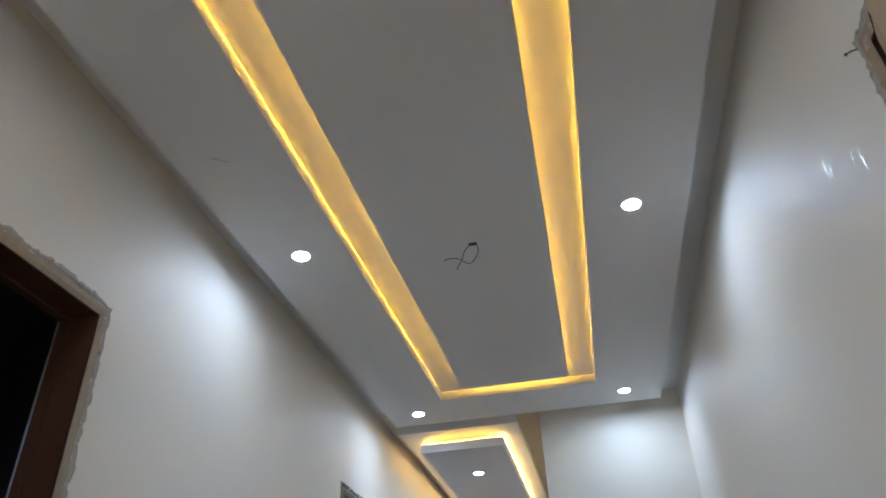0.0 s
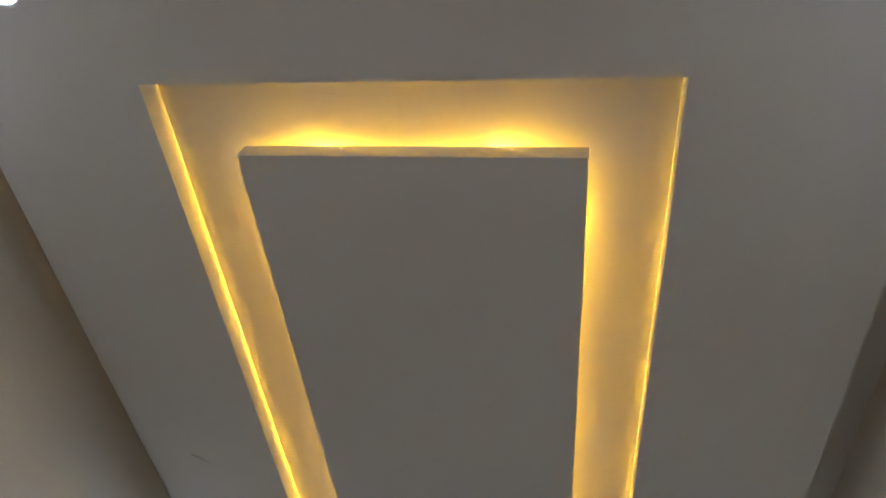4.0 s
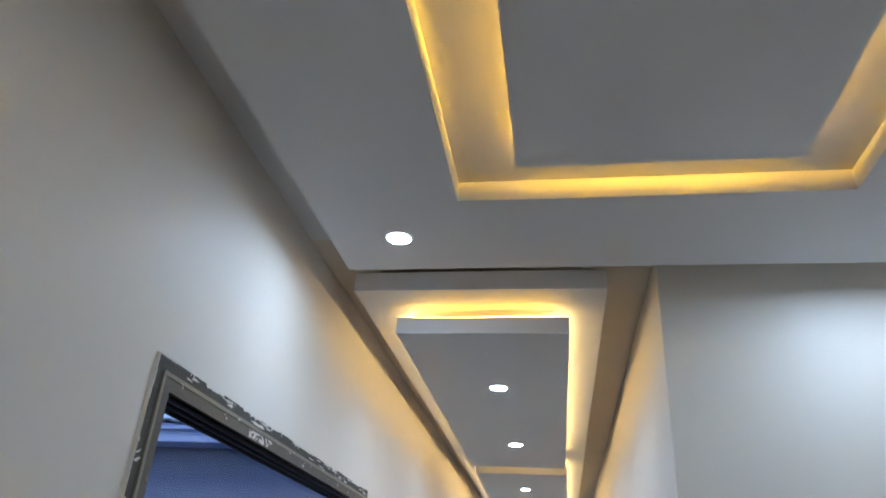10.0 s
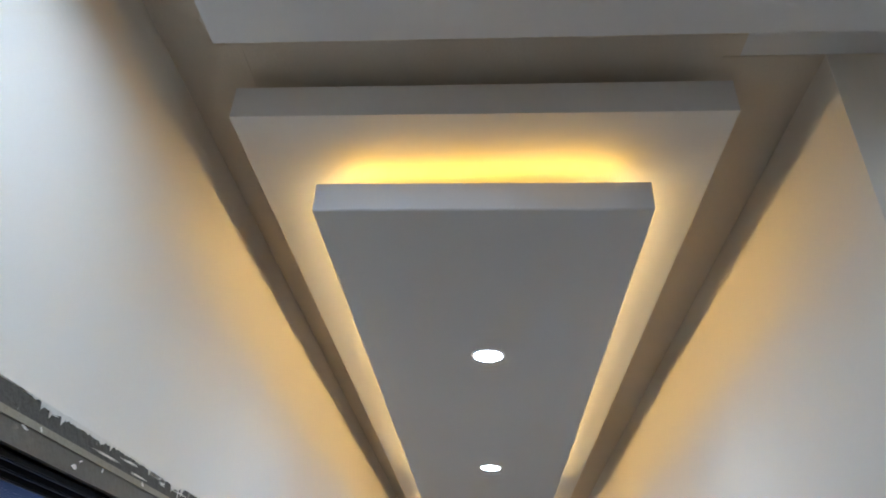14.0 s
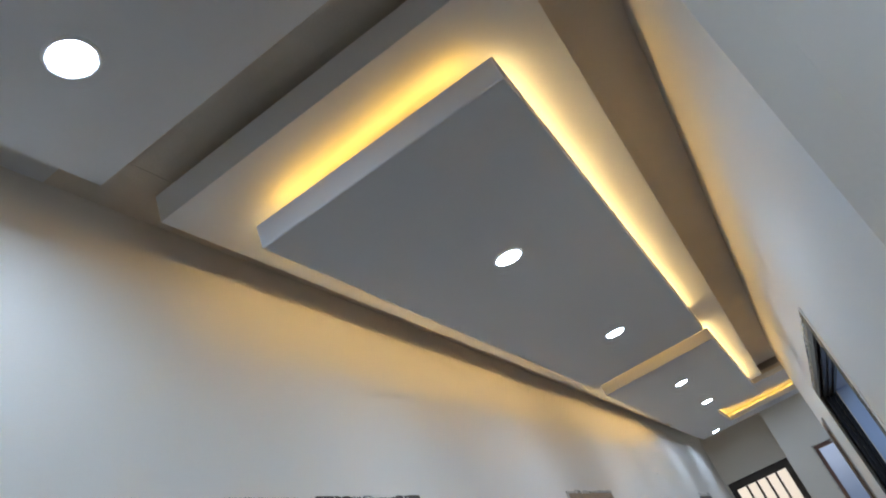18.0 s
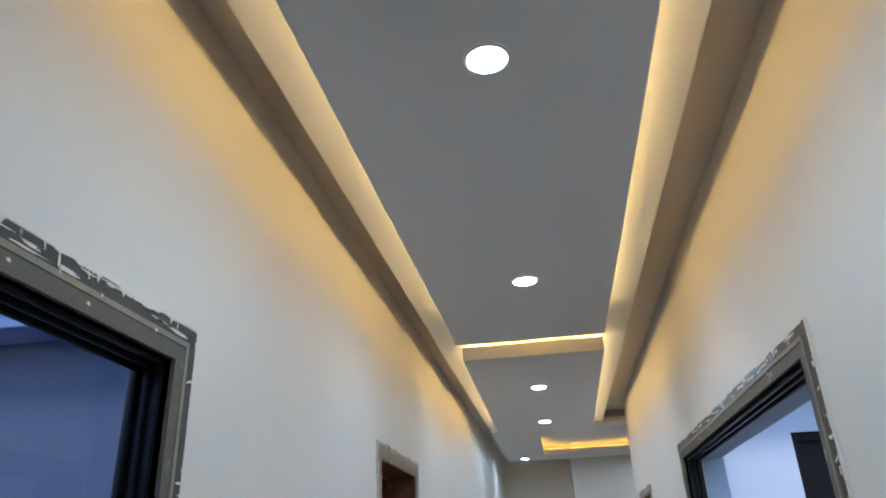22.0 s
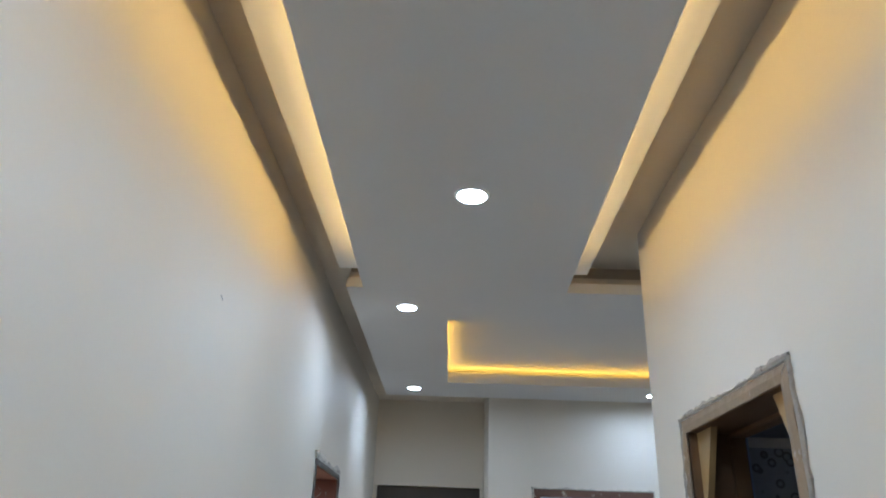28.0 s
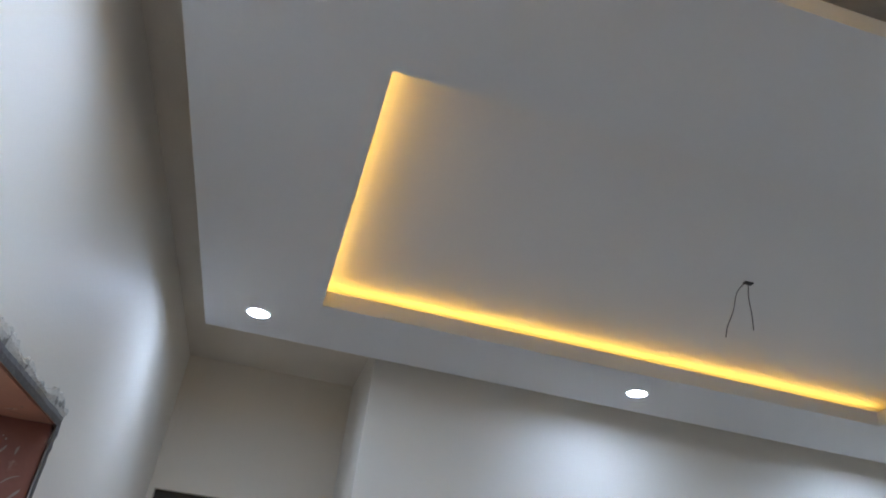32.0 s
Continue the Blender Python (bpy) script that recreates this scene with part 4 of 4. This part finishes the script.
eave("roof_eave", -4.5, -0.21, 7.30, 7.58, 2.655, 2.79, "white painted eave with grey roof sheet over the court")
eave("roof_eave", XC + 0.21, 5.2, 9.84, 10.13, 2.80, 2.90, "white painted eave with grey roof sheet over the light court")
# walls added out of view; the west one holds daylight off its court
wall_x("wall_court_west", -3.2, -3.0, 2.9, 7.6, FLOOR, 2.5, (), M_OUT, "added court wall, out of view")
wall_x("wall_court_east", 5.2, 5.4, 5.4, 10.2, FLOOR, 2.5, (), M_OUT, "added court wall, out of view")
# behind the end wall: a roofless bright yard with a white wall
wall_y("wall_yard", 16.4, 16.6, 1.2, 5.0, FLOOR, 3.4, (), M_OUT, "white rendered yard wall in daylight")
wall_y("wall_boundary", 19.0, 19.2, -6.0, 5.0, FLOOR, 2.9, (), M_CREAM, "pale rendered boundary wall in daylight")
# ground to the horizon, far trees
bm = bmesh.new()
disc(bm, 900.0, FLOOR - 0.2, 64)
tagged(part("ground", bm, M_GROUND), "bare brown earth ground round the house", "ground", kind="structure")

# bathroom north wall: painted above, tiled below
wall_y("wall_bath_north", 11.372, 11.398, BX0, BX1 - 0.1, FLOOR, 2.76, (), M_BLUE, "blue-grey painted bathroom wall with tiles")
bath = bpy.data.objects["wall_bath_north"]
tile = bmesh.new()
box(tile, 0.0015, -0.008, 0.0015, 0.2985, 0, 0.5985)
bmesh.ops.bevel(tile, geom=[e for e in tile.edges if all(abs(v.co.y + 0.008) < 1e-6 for v in e.verts)], offset=0.0015, segments=1, affect="EDGES")
rnd = random.Random(4)
proto = part("tile", tile, M_TILE, bath)
proto.location = (BX0, 11.371, 1.53)
for i in range(9):
    for j in range(-2, 1):
        if (i, j) == (0, 0):
            continue
        o = new("tile", proto.data)
        o.parent = bath
        o.location = (BX0 + i * 0.30, 11.371, 1.53 + j * 0.60)
part("tile_border", soft_box(BX0, 11.360, 2.131, BX1 - 0.1, 11.371, 2.165, 0.003), M_RING, bath, "pale border strip above the tiles")

# distance seen through the far door: a low white house and trees
th = tagged(empty("white_house", -12.0, 27.0, FLOOR - 0.2), "low white rendered house across the yard", "house")
part("wall", soft_box(0, 0, 0, 9.5, 4, 3.95, 0.02), M_OUT, th)
part("roof", soft_box(-0.3, -0.3, 3.95, 9.8, 4.3, 4.05, 0.02), M_ROOF, th)


def tree(x, y, height, seed):
    rnd = random.Random(seed)
    th = tagged(empty("tree", x, y, FLOOR - 0.2), "leafy green tree behind the white house", "tree", "far trees")
    pts = [(0, 0, 0), (0.05, 0.02, height * 0.3), (-0.05, 0.05, height * 0.6), (0.05, 0, height * 0.85)]
    part("trunk", tube(curve_points(pts, 4), 0.12, 8), M_WOOD, th, "brown bark")
    bm = bmesh.new()
    for k in range(420):
        a, r = rnd.uniform(0, 6.283), math.sqrt(rnd.random())
        zz = rnd.uniform(0.45, 1.0)
        rad = height * 0.36 * math.sin(max(0.1, (zz - 0.38) / 0.66) * 3.0) + 0.25
        c = Vector((math.cos(a) * r * rad, math.sin(a) * r * rad, zz * height + rnd.uniform(-0.15, 0.25)))
        s = rnd.uniform(0.12, 0.28)
        q = Euler((rnd.uniform(0, 6), rnd.uniform(0, 6), rnd.uniform(0, 6))).to_matrix()
        bm.faces.new([bm.verts.new(c + q @ Vector(v)) for v in ((-s, 0, 0), (0, -s * 0.45, 0), (s, 0, 0.1 * s), (0, s * 0.45, 0))])
    part("crown", bm, M_LEAF, th, "green leaves")


for k, (x, y, hgt) in enumerate([(-9.2, 33, 5.3), (-6.8, 34, 5.0), (-4.8, 33.5, 5.5), (-11.5, 34, 5.2), (-2.6, 35, 5.1)]):
    tree(x, y, hgt, 30 + k)


# ---------------------------------------------------------------- small marks
M_MARK = material("dark_scuff", (0.30, 0.30, 0.31), rough=0.8, spots=0.2, bump=0.1)
th = tagged(empty("ceiling_scuff", 0.341, 1.376, HALL_Z - 0.0006), "thin dark hairline scuff on the white ceiling", "scuff mark")
part("hairline", tube(curve_points([(0, 0, 0), (0.022, 0.008, 0), (0.038, 0.024, 0), (0.055, 0.030, 0), (0.070, 0.037, 0)], 6), 0.0011, 5), M_MARK, th)
part("hairline", tube(curve_points([(0.006, -0.008, 0), (0.030, 0.004, 0), (0.052, 0.012, 0)], 6), 0.0008, 5), M_MARK, th)
M_DRIP = material("glossy_paint_run", (0.80, 0.76, 0.70), rough=0.28, spots=0.03, scale=8, bump=0.02, gloss=0.6)


def paint_run(y, z, length, width, seed):
    """A glossy smear of thick paint on the hall wall."""
    rnd = random.Random(seed)
    bm = bmesh.new()
    n, rings = 14, []
    for k, f in enumerate((1.0, 0.75, 0.4, 0.0)):
        ring = []
        for i in range(n):
            a = 2 * math.pi * i / n
            j = 1 + 0.10 * rnd.uniform(-1, 1)
            ring.append(bm.verts.new((0.0003 - 0.0013 * (1 - f * f), math.cos(a) * width * f * j, math.sin(a) * length * f * j)))
        rings.append(ring)
    for a, b in zip(rings, rings[1:]):
        for i in range(n):
            bm.faces.new([a[i], a[(i + 1) % n], b[(i + 1) % n], b[i]])
    bmesh.ops.remove_doubles(bm, verts=bm.verts[:], dist=1e-5)
    ob = part("paint_run", bm, M_DRIP, smooth=True)
    ob.location = (XR, y, z)
    return tagged(ob, "glossy thick run of cream wall paint", "paint run", "paint runs on the hall wall")


for k, (y, z, ln, wd) in enumerate([(1.13, 2.14, 0.05, 0.012), (1.10, 2.11, 0.03, 0.008), (0.91, 2.00, 0.05, 0.014), (0.96, 2.04, 0.03, 0.009), (2.28, 2.005, 0.045, 0.011)]):
    paint_run(y, z, ln, wd, 70 + k)

th = tagged(empty("wall_scuff", 0.0004, 10.745, 2.398), "two tiny dark scuffs on the cream wall", "scuff mark")
part("hairline", tube(curve_points([(0, -0.006, 0.002), (0, 0.0, 0.004), (0, 0.004, -0.002)], 4), 0.0012, 5), M_MARK, th)
part("hairline", tube(curve_points([(0, 0.010, 0.001), (0, 0.014, -0.004), (0, 0.017, -0.005)], 4), 0.0010, 5), M_MARK, th)

th = tagged(empty("bent_nail", XR, 0.705, 2.195), "bent dark nail sticking out beside the hall door frame", "nail")
part("shank", tube(curve_points([(0.004, -0.030, -0.022), (-0.004, -0.010, -0.006), (-0.014, 0.008, 0.006), (-0.020, 0.022, 0.012)], 5), 0.0022, 6), M_STEEL, th, smooth=True)
part("nail_head", tube([(-0.020, 0.0215, 0.0115), (-0.0205, 0.0235, 0.0130)], 0.0045, 8), M_STEEL, th)
th = tagged(empty("wall_gouge", XR - 0.0006, 0.820, 1.880), "small dark gouge in the cream wall paint", "scuff mark")
part("hairline", tube(curve_points([(0, 0.004, 0.026), (0, 0.000, 0.008), (0, -0.004, -0.014), (0, -0.004, -0.028)], 5), 0.0040, 5), M_MARK, th)
